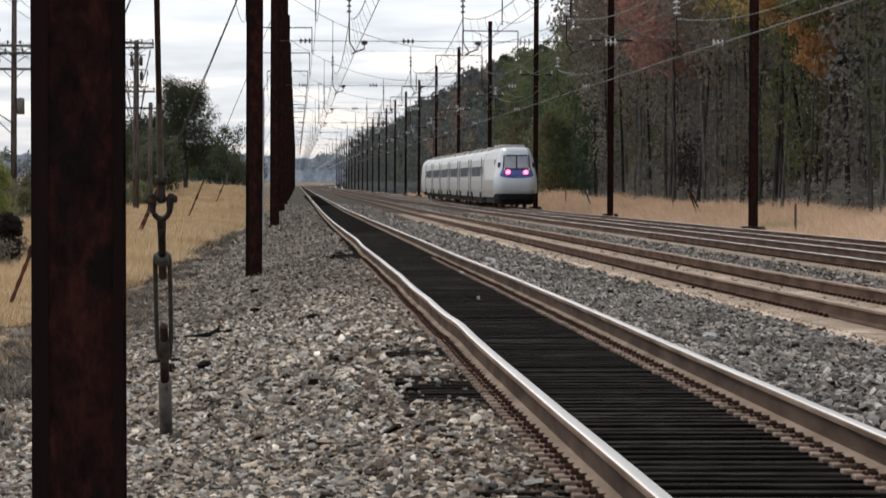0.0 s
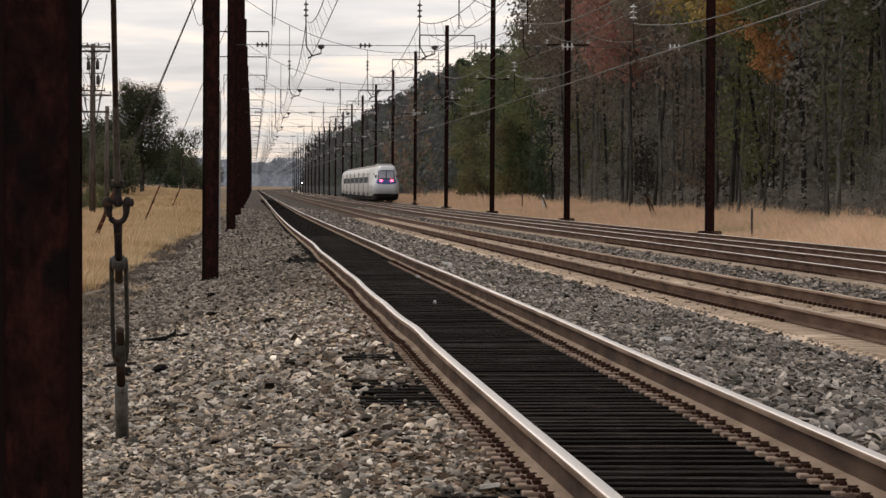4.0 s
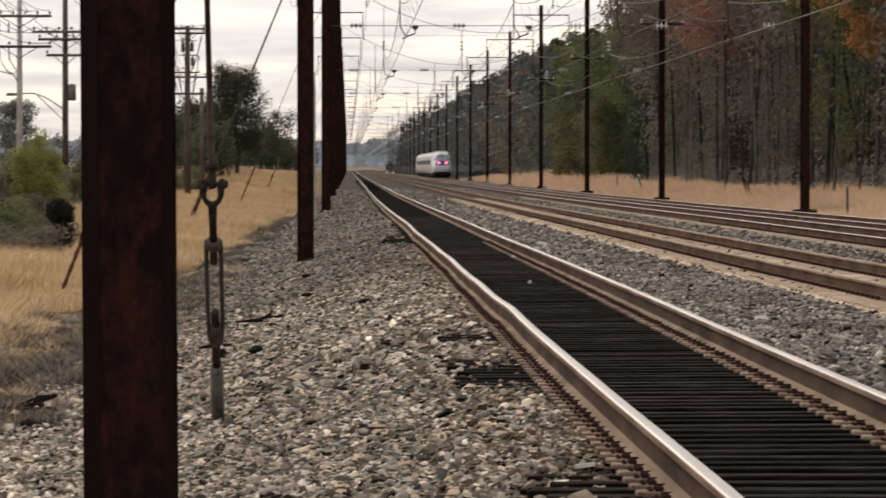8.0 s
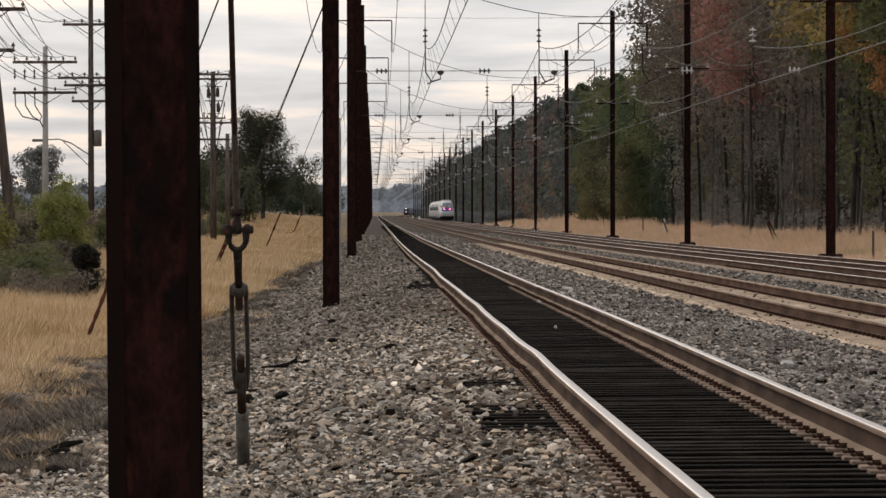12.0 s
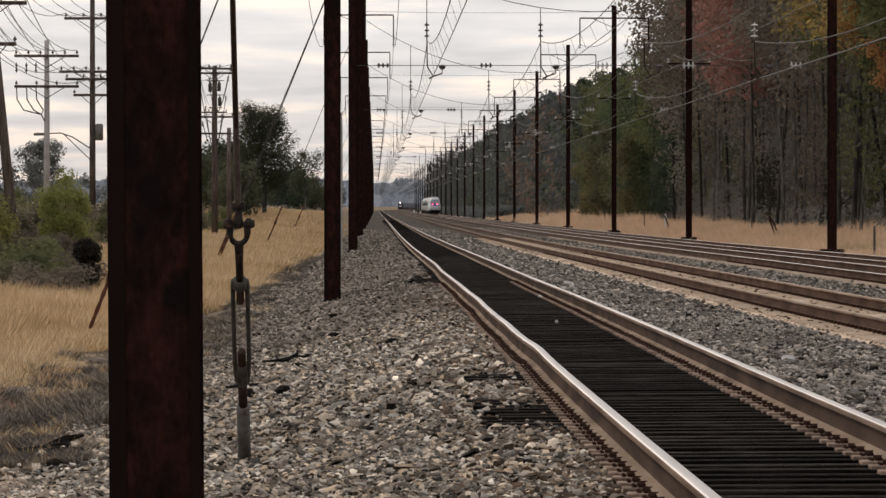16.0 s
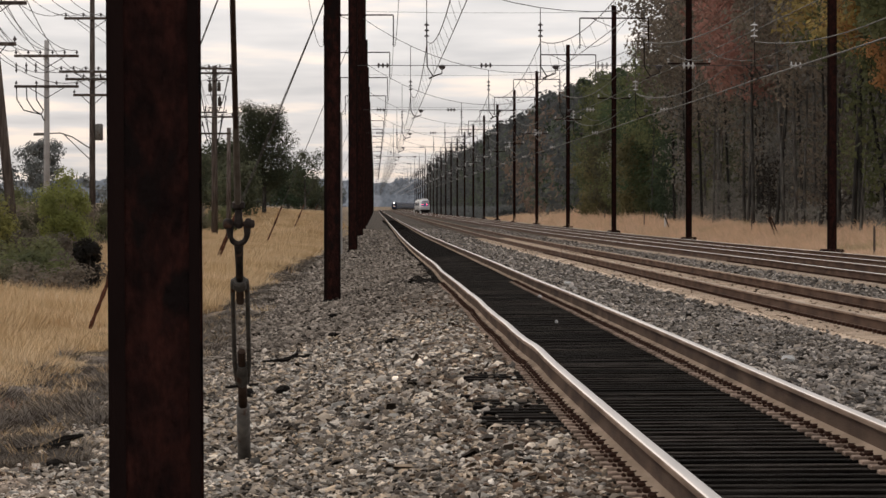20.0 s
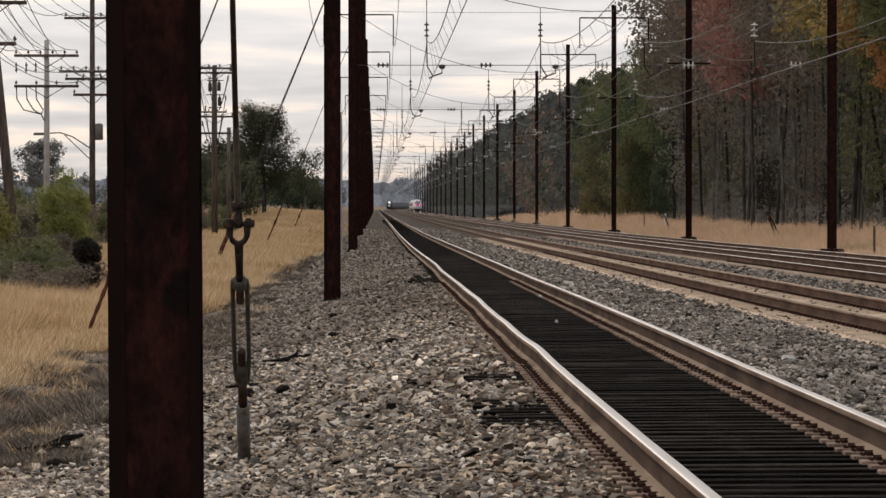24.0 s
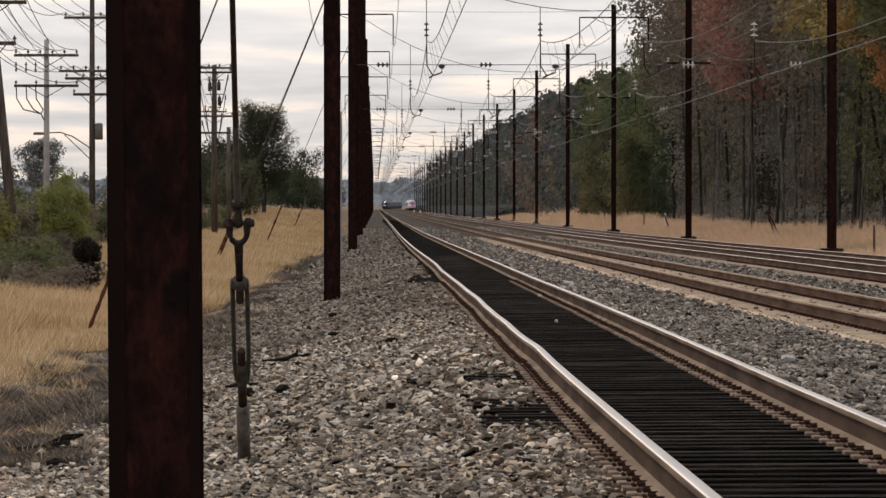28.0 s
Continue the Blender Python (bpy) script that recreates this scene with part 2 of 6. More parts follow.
M_CERAMIC = mat("grey_porcelain", [(0.40, 0.40, 0.39), (0.50, 0.49, 0.48)], 5.0, 0.25)
M_INSUL_DARK = mat("brown_porcelain", [(0.05, 0.045, 0.045), (0.09, 0.08, 0.08)], 5.0, 0.3)
M_POLEWOOD = mat("weathered_pole_wood", [(0.050, 0.038, 0.032), (0.092, 0.073, 0.063), (0.145, 0.12, 0.105)], 2.0, 0.9, bump=0.4, bump_scale=30.0, stretch=(6, 6, 0.6), each=0.3)
M_CONCPOLE = mat("pale_concrete_pole", [(0.32, 0.30, 0.285), (0.42, 0.40, 0.38)], 2.0, 0.9)
M_FIELD = mat("dry_field_soil", [(0.16, 0.115, 0.065), (0.27, 0.195, 0.11), (0.33, 0.25, 0.15)], 0.35, 0.95, bump=0.8, bump_scale=6.0, fine=(3.0, 0.25), wear=((0.16, 0.130, 0.113), 0.5, 0.46))
M_GRASS = mat("dry_tan_grass", [(0.43, 0.30, 0.162), (0.61, 0.44, 0.258), (0.70, 0.54, 0.35)], 0.35, 0.9, island=0.2, fine=(1.6, 0.15))
M_GRASS_R = mat("dry_pinkish_grass", [(0.48, 0.38, 0.235), (0.74, 0.53, 0.385), (0.62, 0.44, 0.29), (0.82, 0.62, 0.465)], 0.16, 0.9, island=0.22, fine=(0.7, 0.25))
M_GRASS_RED = mat("russet_dry_grass", [(0.30, 0.165, 0.11), (0.42, 0.24, 0.165), (0.50, 0.31, 0.21)], 0.5, 0.9, island=0.3)
M_WEED = mat("grey_dead_weeds", [(0.075, 0.062, 0.052), (0.17, 0.146, 0.122), (0.27, 0.22, 0.17)], 0.9, 0.95, island=0.3)
M_BARK = mat("grey_bark", [(0.034, 0.031, 0.029), (0.072, 0.067, 0.060), (0.135, 0.128, 0.115)], 2.0, 0.95, bump=0.6, bump_scale=14.0, stretch=(3, 3, 0.5), each=0.7)


def leafmat(name, stops, each=0.25, gain=2.3):
    """Leaves: part of the light goes through them."""
    m = mat(name, [tuple(gain * c for c in col) for col in stops], 0.35, 0.75, island=0.10, each=each, spec=0.1)
    return translucent(m, 0.5)


def translucent(m, share):
    n, l = m.node_tree.nodes, m.node_tree.links
    b = n["Principled BSDF"]
    tr = n.new("ShaderNodeBsdfTranslucent")
    l.new(b.inputs["Base Color"].links[0].from_socket, tr.inputs["Color"])
    mx = n.new("ShaderNodeMixShader")
    mx.inputs["Fac"].default_value = share
    l.new(b.outputs[0], mx.inputs[1])
    l.new(tr.outputs[0], mx.inputs[2])
    l.new(mx.outputs[0], n["Material Output"].inputs["Surface"])
    return m


translucent(M_GRASS_R, 0.4)
M_L_GREEN = leafmat("green_leaves", [(0.034, 0.039, 0.020), (0.054, 0.059, 0.028), (0.070, 0.071, 0.035)])
M_L_DARK = leafmat("dark_evergreen_needles", [(0.019, 0.028, 0.017), (0.032, 0.043, 0.026)])
M_L_RUSSET = leafmat("far_russet_leaves", [(0.074, 0.057, 0.046), (0.098, 0.072, 0.056)])
M_L_DULL = leafmat("dull_yellow_olive_leaves", [(0.058, 0.053, 0.028), (0.084, 0.074, 0.036)])
# Greyed green: haze over the far trees is painted into the leaves.
M_L_FARGREEN = leafmat("haze_greyed_green_leaves", [(0.036, 0.044, 0.034), (0.052, 0.060, 0.046)])
M_L_PINE = leafmat("dull_evergreen_needles", [(0.026, 0.038, 0.020), (0.042, 0.056, 0.028)])
M_L_SCRUB = leafmat("dull_olive_scrub_leaves", [(0.036, 0.035, 0.023), (0.054, 0.051, 0.032), (0.066, 0.060, 0.040)])
M_L_YELLOW = leafmat("yellow_green_shrub_leaves", [(0.082, 0.080, 0.028), (0.115, 0.108, 0.036)])
M_L_HEDGE = leafmat("dark_hedge_leaves", [(0.022, 0.026, 0.016), (0.036, 0.040, 0.024), (0.046, 0.048, 0.031)])
M_L_RUST = leafmat("rust_red_leaves", [(0.090, 0.052, 0.043), (0.130, 0.068, 0.055), (0.106, 0.071, 0.058)])
M_L_ORANGE = leafmat("orange_leaves", [(0.165, 0.088, 0.042), (0.225, 0.122, 0.055), (0.135, 0.098, 0.050)])
M_L_OLIVE = leafmat("yellow_olive_leaves", [(0.105, 0.085, 0.036), (0.150, 0.116, 0.046), (0.185, 0.132, 0.052)])
M_L_BROWN = leafmat("faded_brown_leaves", [(0.060, 0.051, 0.041), (0.088, 0.073, 0.058), (0.072, 0.064, 0.050)])
M_L_BRIGHT = leafmat("bright_green_shrub_leaves", [(0.105, 0.115, 0.036), (0.15, 0.158, 0.056)])
# Bluish grey stands in for haze along the far wood.
M_L_FAR = leafmat("haze_grey_far_leaves", [(0.043, 0.048, 0.048), (0.060, 0.065, 0.065), (0.070, 0.071, 0.069)])
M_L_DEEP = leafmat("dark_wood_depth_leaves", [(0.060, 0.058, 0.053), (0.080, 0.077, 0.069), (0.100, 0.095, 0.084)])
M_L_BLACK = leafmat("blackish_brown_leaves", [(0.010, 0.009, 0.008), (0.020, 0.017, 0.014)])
# Distance haze is put into the colours of these two woods.
M_FARWOOD = mat("haze_paled_wood", [(0.15, 0.16, 0.155), (0.21, 0.215, 0.205)], 0.03, 0.95, island=0.3)
M_FARBLUE = mat("haze_blued_wood", [(0.13, 0.155, 0.185), (0.18, 0.205, 0.235)], 0.02, 0.95, island=0.15)
# Haze painted into the colour; the ridge also glows though it is no lamp.
M_RIDGE = mat("haze_glow_ridge", [(0.072, 0.084, 0.100), (0.11, 0.124, 0.142), (0.145, 0.16, 0.178)], 0.06, 1.0, fine=(0.3, 0.4))
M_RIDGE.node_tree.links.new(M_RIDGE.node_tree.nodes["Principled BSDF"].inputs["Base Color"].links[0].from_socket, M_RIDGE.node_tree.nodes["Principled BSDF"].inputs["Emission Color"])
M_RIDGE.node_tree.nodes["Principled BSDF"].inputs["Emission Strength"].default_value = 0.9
M_TRAIN = mat("silver_white_train_paint", [(0.35, 0.342, 0.325), (0.43, 0.42, 0.40)], 0.6, 0.30, metal=0.0, spec=0.5, fine=(4.0, 0.05))
M_NOSE = mat("white_nose_paint", [(0.56, 0.58, 0.61), (0.62, 0.635, 0.65)], 0.6, 0.3, spec=0.5)
M_TRAIN_ROOF = mat("dusty_train_roof", [(0.40, 0.38, 0.36), (0.52, 0.50, 0.47)], 0.8, 0.6)
M_DOOR = mat("grey_train_door", [(0.24, 0.25, 0.26), (0.30, 0.31, 0.32)], 1.0, 0.5)
M_BLUE = mat("blue_train_band", [(0.07, 0.10, 0.27), (0.10, 0.13, 0.32)], 1.0, 0.4)
M_NAVY = mat("navy_locomotive_paint", [(0.018, 0.024, 0.045), (0.03, 0.038, 0.065)], 1.0, 0.5)
# Grey lifted in the base colour for sky mirrored by the panes.
M_GLASS = mat("sky_toned_window_glass", [(0.085, 0.09, 0.094), (0.12, 0.125, 0.13)], 1.0, 0.12, spec=0.6)
# Pale base colour paints the sky's reflection into the windshield.
M_SCREEN = mat("sky_reflection_windshield", [(0.20, 0.215, 0.25), (0.28, 0.30, 0.335)], 1.2, 0.1, spec=0.8)
M_BLACK = mat("black_underframe", [(0.010, 0.010, 0.010), (0.025, 0.023, 0.022)], 2.0, 0.85)
M_RED = glow("red_tail_light", (1.0, 0.06, 0.12), 9.0)
M_HEADLIGHT = glow("white_headlight", (1.0, 0.88, 0.74), 16.0)
M_DITCH = glow("dimmed_headlight", (1.0, 0.78, 0.62), 1.3)
M_CHAR = mat("charred_timber", [(0.008, 0.007, 0.006), (0.02, 0.017, 0.015)], 10.0, 0.95, bump=0.6)
M_PALE = mat("pale_litter", [(0.55, 0.54, 0.52), (0.68, 0.67, 0.65)], 20.0, 0.8, bump=0.3)


# ---- shared building code ----
def mesh_of(name, verts, faces, *mats, which=None, smooth=False):
    me = bpy.data.meshes.new(name)
    me.from_pydata([tuple(v) for v in verts], [], [tuple(f) for f in faces])
    for m in mats:
        me.materials.append(m)
    if which is not None:
        me.polygons.foreach_set("material_index", list(which))
    if smooth:
        me.polygons.foreach_set("use_smooth", [True] * len(me.polygons))
    me.update()
    return me


def arrays_mesh(name, verts, faces, *mats):
    """A mesh from an (n, 3) array of points and an (m, k) array of corners."""
    me = bpy.data.meshes.new(name)
    k = faces.shape[1]
    me.vertices.add(len(verts))
    me.vertices.foreach_set("co", np.asarray(verts, dtype=np.float32).ravel())
    me.loops.add(faces.size)
    me.loops.foreach_set("vertex_index", faces.astype(np.int32).ravel())
    me.polygons.add(len(faces))
    me.polygons.foreach_set("loop_start", np.arange(0, faces.size, k, dtype=np.int32))
    for m in mats:
        me.materials.append(m)
    me.update(calc_edges=True)
    return me


class Geo:
    """Points and faces gathered for one mesh."""

    def __init__(self):
        self.v, self.f, self.m = [], [], []

    def add(self, verts, faces, m=0):
        o = len(self.v)
        self.v += [tuple(p) for p in verts]
        self.f += [tuple(o + i for i in f) for f in faces]
        self.m += [m] * len(faces)
        return self

    def box(self, x, y, z, sx, sy, sz, m=0, bevel=0.0):
        """A box about its centre; bevel cuts its four upright edges and its top."""
        a, b, c = sx / 2, sy / 2, sz / 2
        if bevel <= 0:
            v = [(x + i * a, y + j * b, z + k * c) for k in (-1, 1) for i, j in ((-1, -1), (1, -1), (1, 1), (-1, 1))]
            return self.add(v, [(3, 2, 1, 0), (4, 5, 6, 7), (0, 1, 5, 4), (1, 2, 6, 5), (2, 3, 7, 6), (3, 0, 4, 7)], m)
        v = []
        for zz, q in ((-c, 0), (c - bevel, 0), (c, bevel)):
            aa, bb = a - q, b - q
            v += [(x + i * aa, y + j * bb, z + zz) for i, j in ((-1, -1), (1, -1), (1, 1), (-1, 1))]
        f = [(3, 2, 1, 0), (8, 9, 10, 11)]
        for r in (0, 4):
            f += [(r + i, r + (i + 1) % 4, r + 4 + (i + 1) % 4, r + 4 + i) for i in range(4)]
        return self.add(v, f, m)

    def tube(self, pts, radii, sides=8, m=0, cap=True):
        """A round tube along points, with a radius for all or for each."""
        pts = [Vector(p) for p in pts]
        if isinstance(radii, (int, float)):
            radii = [radii] * len(pts)
        v, f = [], []
        for i, p in enumerate(pts):
            d = (pts[min(i + 1, len(pts) - 1)] - pts[max(i - 1, 0)]).normalized()
            ref = Vector((0, 0, 1)) if abs(d.z) < 0.9 else Vector((0, 1, 0))
            s = d.cross(ref).normalized()
            u = s.cross(d)
            for j in range(sides):
                a = 2 * math.pi * j / sides
                v.append(p + (s * math.cos(a) + u * math.sin(a)) * radii[i])
        for i in range(len(pts) - 1):
            for j in range(sides):
                k = (j + 1) % sides
                f.append((i * sides + j, (i + 1) * sides + j, (i + 1) * sides + k, i * sides + k))
        if cap:
            f.append(tuple(range(sides)))
            f.append(tuple((len(pts) - 1) * sides + j for j in reversed(range(sides))))
        return self.add(v, f, m)

    def turned(self, centre, axis, profile, sides=12, m=0):
        """A turned body: profile of (along the axis, radius)."""
        c, d = Vector(centre), Vector(axis).normalized()
        return self.tube([c + d * h for h, _ in profile], [r for _, r in profile], sides, m)

    def mesh(self, name, *mats, smooth=False):
        return mesh_of(name, self.v, self.f, *mats, which=self.m, smooth=smooth)


def part(name, geo, material, parent, label="", smooth=False, m=None):
    """One mesh object under a thing or a part. geo: a Geo, or a mesh that is shared."""
    me = geo if isinstance(geo, bpy.types.Mesh) else geo.mesh(name, *(material if isinstance(material, (list, tuple)) else [material]), smooth=smooth)
    ob = new(name, me)
    ob.parent = parent
    if m is not None:
        ob.matrix_basis = m
    if label:
        ob["label"] = label
    return ob


def thing(name, label, category, at=None, group="", kind=""):
    ob = new(name)
    ob.empty_display_size = 0.3
    if at is not None:
        ob.matrix_basis = at
    return tagged(ob, label, category, group, kind)


# ---- the plan: Y runs along the line, X to the right, rail tops of the nearest track at 0 ----
TRACKS = (2.2325, 7.3, 11.45, 15.1)
WIRE_X = (2.37, 7.12, 11.45, 16.07)      # the overhead lines, off their tracks' middle
LIFT = (0.0, 0.0, 0.08, 0.0)
STATION0, SPAN, STATIONS = 112.8, 95.0, 25
POLE_L, POLE_R = -0.93, 19.1
CURVE0, RADIUS = 2471.0, 5340.0
GAUGE = 1.505


def smooth_profile(ks, vs, width):
    ys = np.arange(-60.0, 5200.0, 1.0)
    z = np.interp(ys, ks, vs)
    k = np.hanning(width * 2 + 1)
    k /= k.sum()
    z = np.convolve(np.pad(z, width, mode="edge"), k, mode="valid")
    return ys, z


BED = smooth_profile((0, 30, 80, 140, 210, 300, 500, 800, 1500, 2500, 3500), (0, 0, -0.12, -0.18, -0.27, -0.35, -0.41, -0.44, -0.56, -0.45, -0.45), 12)
NEAR = smooth_profile((0.0, 20.2, 23.8, 27.5, 33.0, 38.5, 42.2, 44.9, 46.3, 48.6, 52.3, 56.4, 60.5, 66.9, 71.5, 79.8, 88.9, 99.0, 110.0, 123.8, 132.9, 158.6, 197.1, 238.4, 302.5, 476.7, 712.0, 1500.0, 2500.0, 3500.0),
                      (0.113, 0.092, 0.085, 0.075, 0.072, 0.068, 0.065, 0.079, 0.073, 0.05, 0.037, 0.049, 0.03, 0.023, 0.037, 0.003, -0.003, -0.034, -0.066, -0.052, -0.071, -0.153, -0.245, -0.309, -0.373, -0.373, -0.374, -0.56, -0.45, -0.45), 2)


RIGHT = smooth_profile((0.0, 19.1, 38.2, 57.4, 71.7, 90.8, 111.9, 130.0, 194.1, 306.0, 573.7, 1500.0, 2500.0, 3500.0),
                       (0.093, 0.088, 0.076, 0.067, 0.048, 0.011, -0.017, -0.036, -0.132, -0.285, -0.39, -0.56, -0.45, -0.45), 8)


def cant(y):
    """How much higher the near track's right rail lies."""
    return float(np.interp(y, *RIGHT) - np.interp(y, *NEAR))


def bed(y):
    return float(np.interp(y, *BED))


def rail_z(track, y):
    return float(np.interp(y, *(NEAR if track == 0 else BED))) + LIFT[track]


def bend(y):
    """How far the line has swung to the right at y."""
    return max(0.0, y - CURVE0) ** 2 / (2 * RADIUS)


def steps(y0, y1, first, growth):
    out, s = [y0], first
    while out[-1] < y1:
        out.append(min(y1, out[-1] + s))
        s *= growth
    return out


BED_X = (-3.6, -2.6, -1.0, 0.61, 0.86, 1.21, 1.36, 3.16, 3.26, 3.51, 4.1, 5.5, 5.9, 6.05, 8.5, 8.7, 9.4, 10.05, 10.3, 12.7, 12.9, 13.3, 13.8, 16.4, 17.2, 19.1, 20.5)
BED_H = (-1.08, -1.02, -0.66, -0.26, -0.215, -0.215, -0.235, -0.235, -0.20, -0.20, -0.25, -0.25, -0.27, -0.212, -0.212, -0.23, -0.26, -0.16, -0.21, -0.19, -0.14, -0.20, -0.22, -0.24, -0.34, -0.60, -0.85)


def bed_top(x, y):
    """The top of the ballast, for arrays of places. The shoulder dips and then rises along the line; near the eye a gravel pad widens it."""
    x, y = np.asarray(x, float), np.asarray(y, float)
    u = np.interp(x, (3.5, 5.2), (1, 0))
    z = u * np.interp(y, *NEAR) + (1 - u) * np.interp(y, *BED) + np.interp(x, BED_X, BED_H)
    z = z + (np.interp(y, *RIGHT) - np.interp(y, *NEAR)) * np.interp(x, (1.45, 2.95, 3.6, 4.4), (0, 1, 0.9, 0))
    z = z + np.interp(y, (60, 112, 150, 208, 303, 420, 900), (0, -0.09, 0.08, 0.42, 0.58, 0.55, 0.35)) * np.interp(x, (-3.4, -2.2, -0.9, 0.2, 0.9), (0, 0.6, 1.0, 0.4, 0))
    pad = np.interp(y, (0, 38.2, 39.0, 40.6), (-0.72, -0.77, -0.82, -2.4))
    return np.where(x < -1.0, np.maximum(np.where(x < -3.6, -2.4, z), pad), z)


def bed_z(x, y):
    return float(bed_top(x, y))


def field_z(x, y):
    """The ground beside the line."""
    if x < 8:
        base = np.interp(x, (-400, -60, -16, -7, -4.5, -3.0, -2.0), (0.0, 0.0, -0.6, -1.25, -1.35, -1.15, -1.5))
        rise = np.interp(y, (0, 40, 50, 75, 115, 200, 320, 385, 425, 480, 900, 3000), (0.2, 0.42, 0.36, 0.05, -0.30, 0.22, 0.28, 0.35, 1.45, 1.85, 2.1, 1.2)) * np.interp(x, (-60, -5, -3), (1.0, 1.0, 0.2))
        return float(base + rise)
    return float(np.interp(x, (17, 19.2, 21, 24, 28, 60, 400), (-1.6, -0.85, -0.62, -0.30, -0.02, 0.6, 4.0)) + bed(y) * np.interp(x, (19, 40), (1.0, 0.0)))


def ground():
    xs = [-900, -400, -200, -100, -60, -40, -28, -20, -16, -13, -11, -9.5, -8.2, -7, -6, -5.2, -4.5, -3.9, -3.4, -3.0, -2.5, -2.0, 5, 12, 17, 18.2, 19.2, 20, 21, 22.5, 24, 26, 28, 34, 45, 60, 100, 200, 400, 900]
    ys = [-900, -200, -50, -10] + steps(0, 4900, 3.0, 1.022)
    v, f = [], []
    for y in ys:
        for x in xs:
            wob = 0.0
            if x < -3.2 or x > 20:
                wob = (noise.noise((x * 0.35, y * 0.12, 1.0)) * 0.14 + noise.noise((x * 0.9, y * 0.5, 5.0)) * 0.06)
            v.append((x + bend(y), y, field_z(x, y) + wob))
    n = len(xs)
    for j in range(len(ys) - 1):
        for i in range(n - 1):
            f.append((j * n + i, j * n + i + 1, (j + 1) * n + i + 1, (j + 1) * n + i))
    ob = new("ground", mesh_of("ground", v, f, M_FIELD, smooth=True))
    tagged(ob, "dry autumn field soil on both sides of the railway", "ground", kind="structure")


def bare_tie(y):
    """Whether the end of the tie nearest to y lies bare beside the rail."""
    n = np.round((np.asarray(y, float) - 15.0) / 0.523)
    pick = np.abs(np.sin(n * 12.9898) * 43758.5453) % 1.0
    zone = np.exp(-((y - 35.8) / 4.0) ** 2 * 2) + 0.75 * np.exp(-((y - 109) / 8) ** 2 * 2) + 0.7 * np.exp(-((y - 43.5) / 1.2) ** 2 * 2) + 0.75 * np.exp(-((y - 22.9) / 1.2) ** 2 * 2)
    return (pick < 0.9 * zone) & (np.abs(y - 15.0 - 0.523 * n) < 0.19)


def stained(y):
    """Stretches of the shoulder that are bare and black."""
    return 102 < y < 117 or 155 < y < 162 or 200 < y < 209


def ballast_bed():
    xs = [-9.0, -7.0, -5.8, -5.0, -4.4, -4.0, -3.65, -3.6, -3.1, -2.6, -2.2, -1.8, -1.4, -1.0, -0.6, -0.2, 0.2, 0.4, 0.61, 0.86, 1.21, 1.36, 2.23, 3.16, 3.26, 3.51, 3.8, 4.1, 4.8, 5.5, 5.9, 6.05, 7.3, 8.5, 8.7, 9.0, 9.4, 10.05, 10.3, 11.45, 12.7, 12.9, 13.3, 13.8, 15.1, 16.4, 16.8, 17.2, 17.8, 18.4, 19.1, 19.8, 20.5]
    ys = [-40, 0] + steps(8, 3600, 0.6, 1.012)
    v, f = [], []
    for y in ys:
        for x in xs:
            w = 0.035 * noise.noise((x * 1.3, y * 0.6, 3.0)) + 0.02 * noise.noise((x * 4, y * 2.5, 9.0))
            # bare tie ends show where the stones have slipped
            hollow = 0.0
            for cy, ly, hx in ((35.8, 4.2, 0.86), (109, 8, 0.8), (43.5, 1.9, 0.8), (22.9, 1.9, 0.86)):
                if abs(x - hx) < 0.5:
                    hollow = max(hollow, 0.06 * math.exp(-((y - cy) / ly) ** 2 * 2))
            if 0.96 <= x <= 3.51:
                w *= 0.15
            v.append((x + bend(y), y, bed_z(x, y) + w - hollow))
    n = len(xs)
    which = []
    for j in range(len(ys) - 1):
        for i in range(n - 1):
            f.append((j * n + i, j * n + i + 1, (j + 1) * n + i + 1, (j + 1) * n + i))
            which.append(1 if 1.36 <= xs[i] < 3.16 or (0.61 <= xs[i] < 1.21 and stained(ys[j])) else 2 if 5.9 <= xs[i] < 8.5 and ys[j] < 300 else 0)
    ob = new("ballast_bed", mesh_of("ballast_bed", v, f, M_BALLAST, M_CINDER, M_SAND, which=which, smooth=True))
    tagged(ob, "grey crushed-stone ballast bed under four tracks", "ballast", kind="structure")


RAIL_SECTION = ((-0.070, -0.19), (0.070, -0.19), (0.070, -0.178), (0.012, -0.155), (0.010, -0.05), (0.036, -0.038), (0.037, -0.017), (0.034, -0.007), (0.027, -0.002), (0.017, 0.0), (-0.017, 0.0), (-0.027, -0.002), (-0.034, -0.007), (-0.037, -0.017), (-0.036, -0.038), (-0.010, -0.05), (-0.012, -0.155), (-0.070, -0.178))


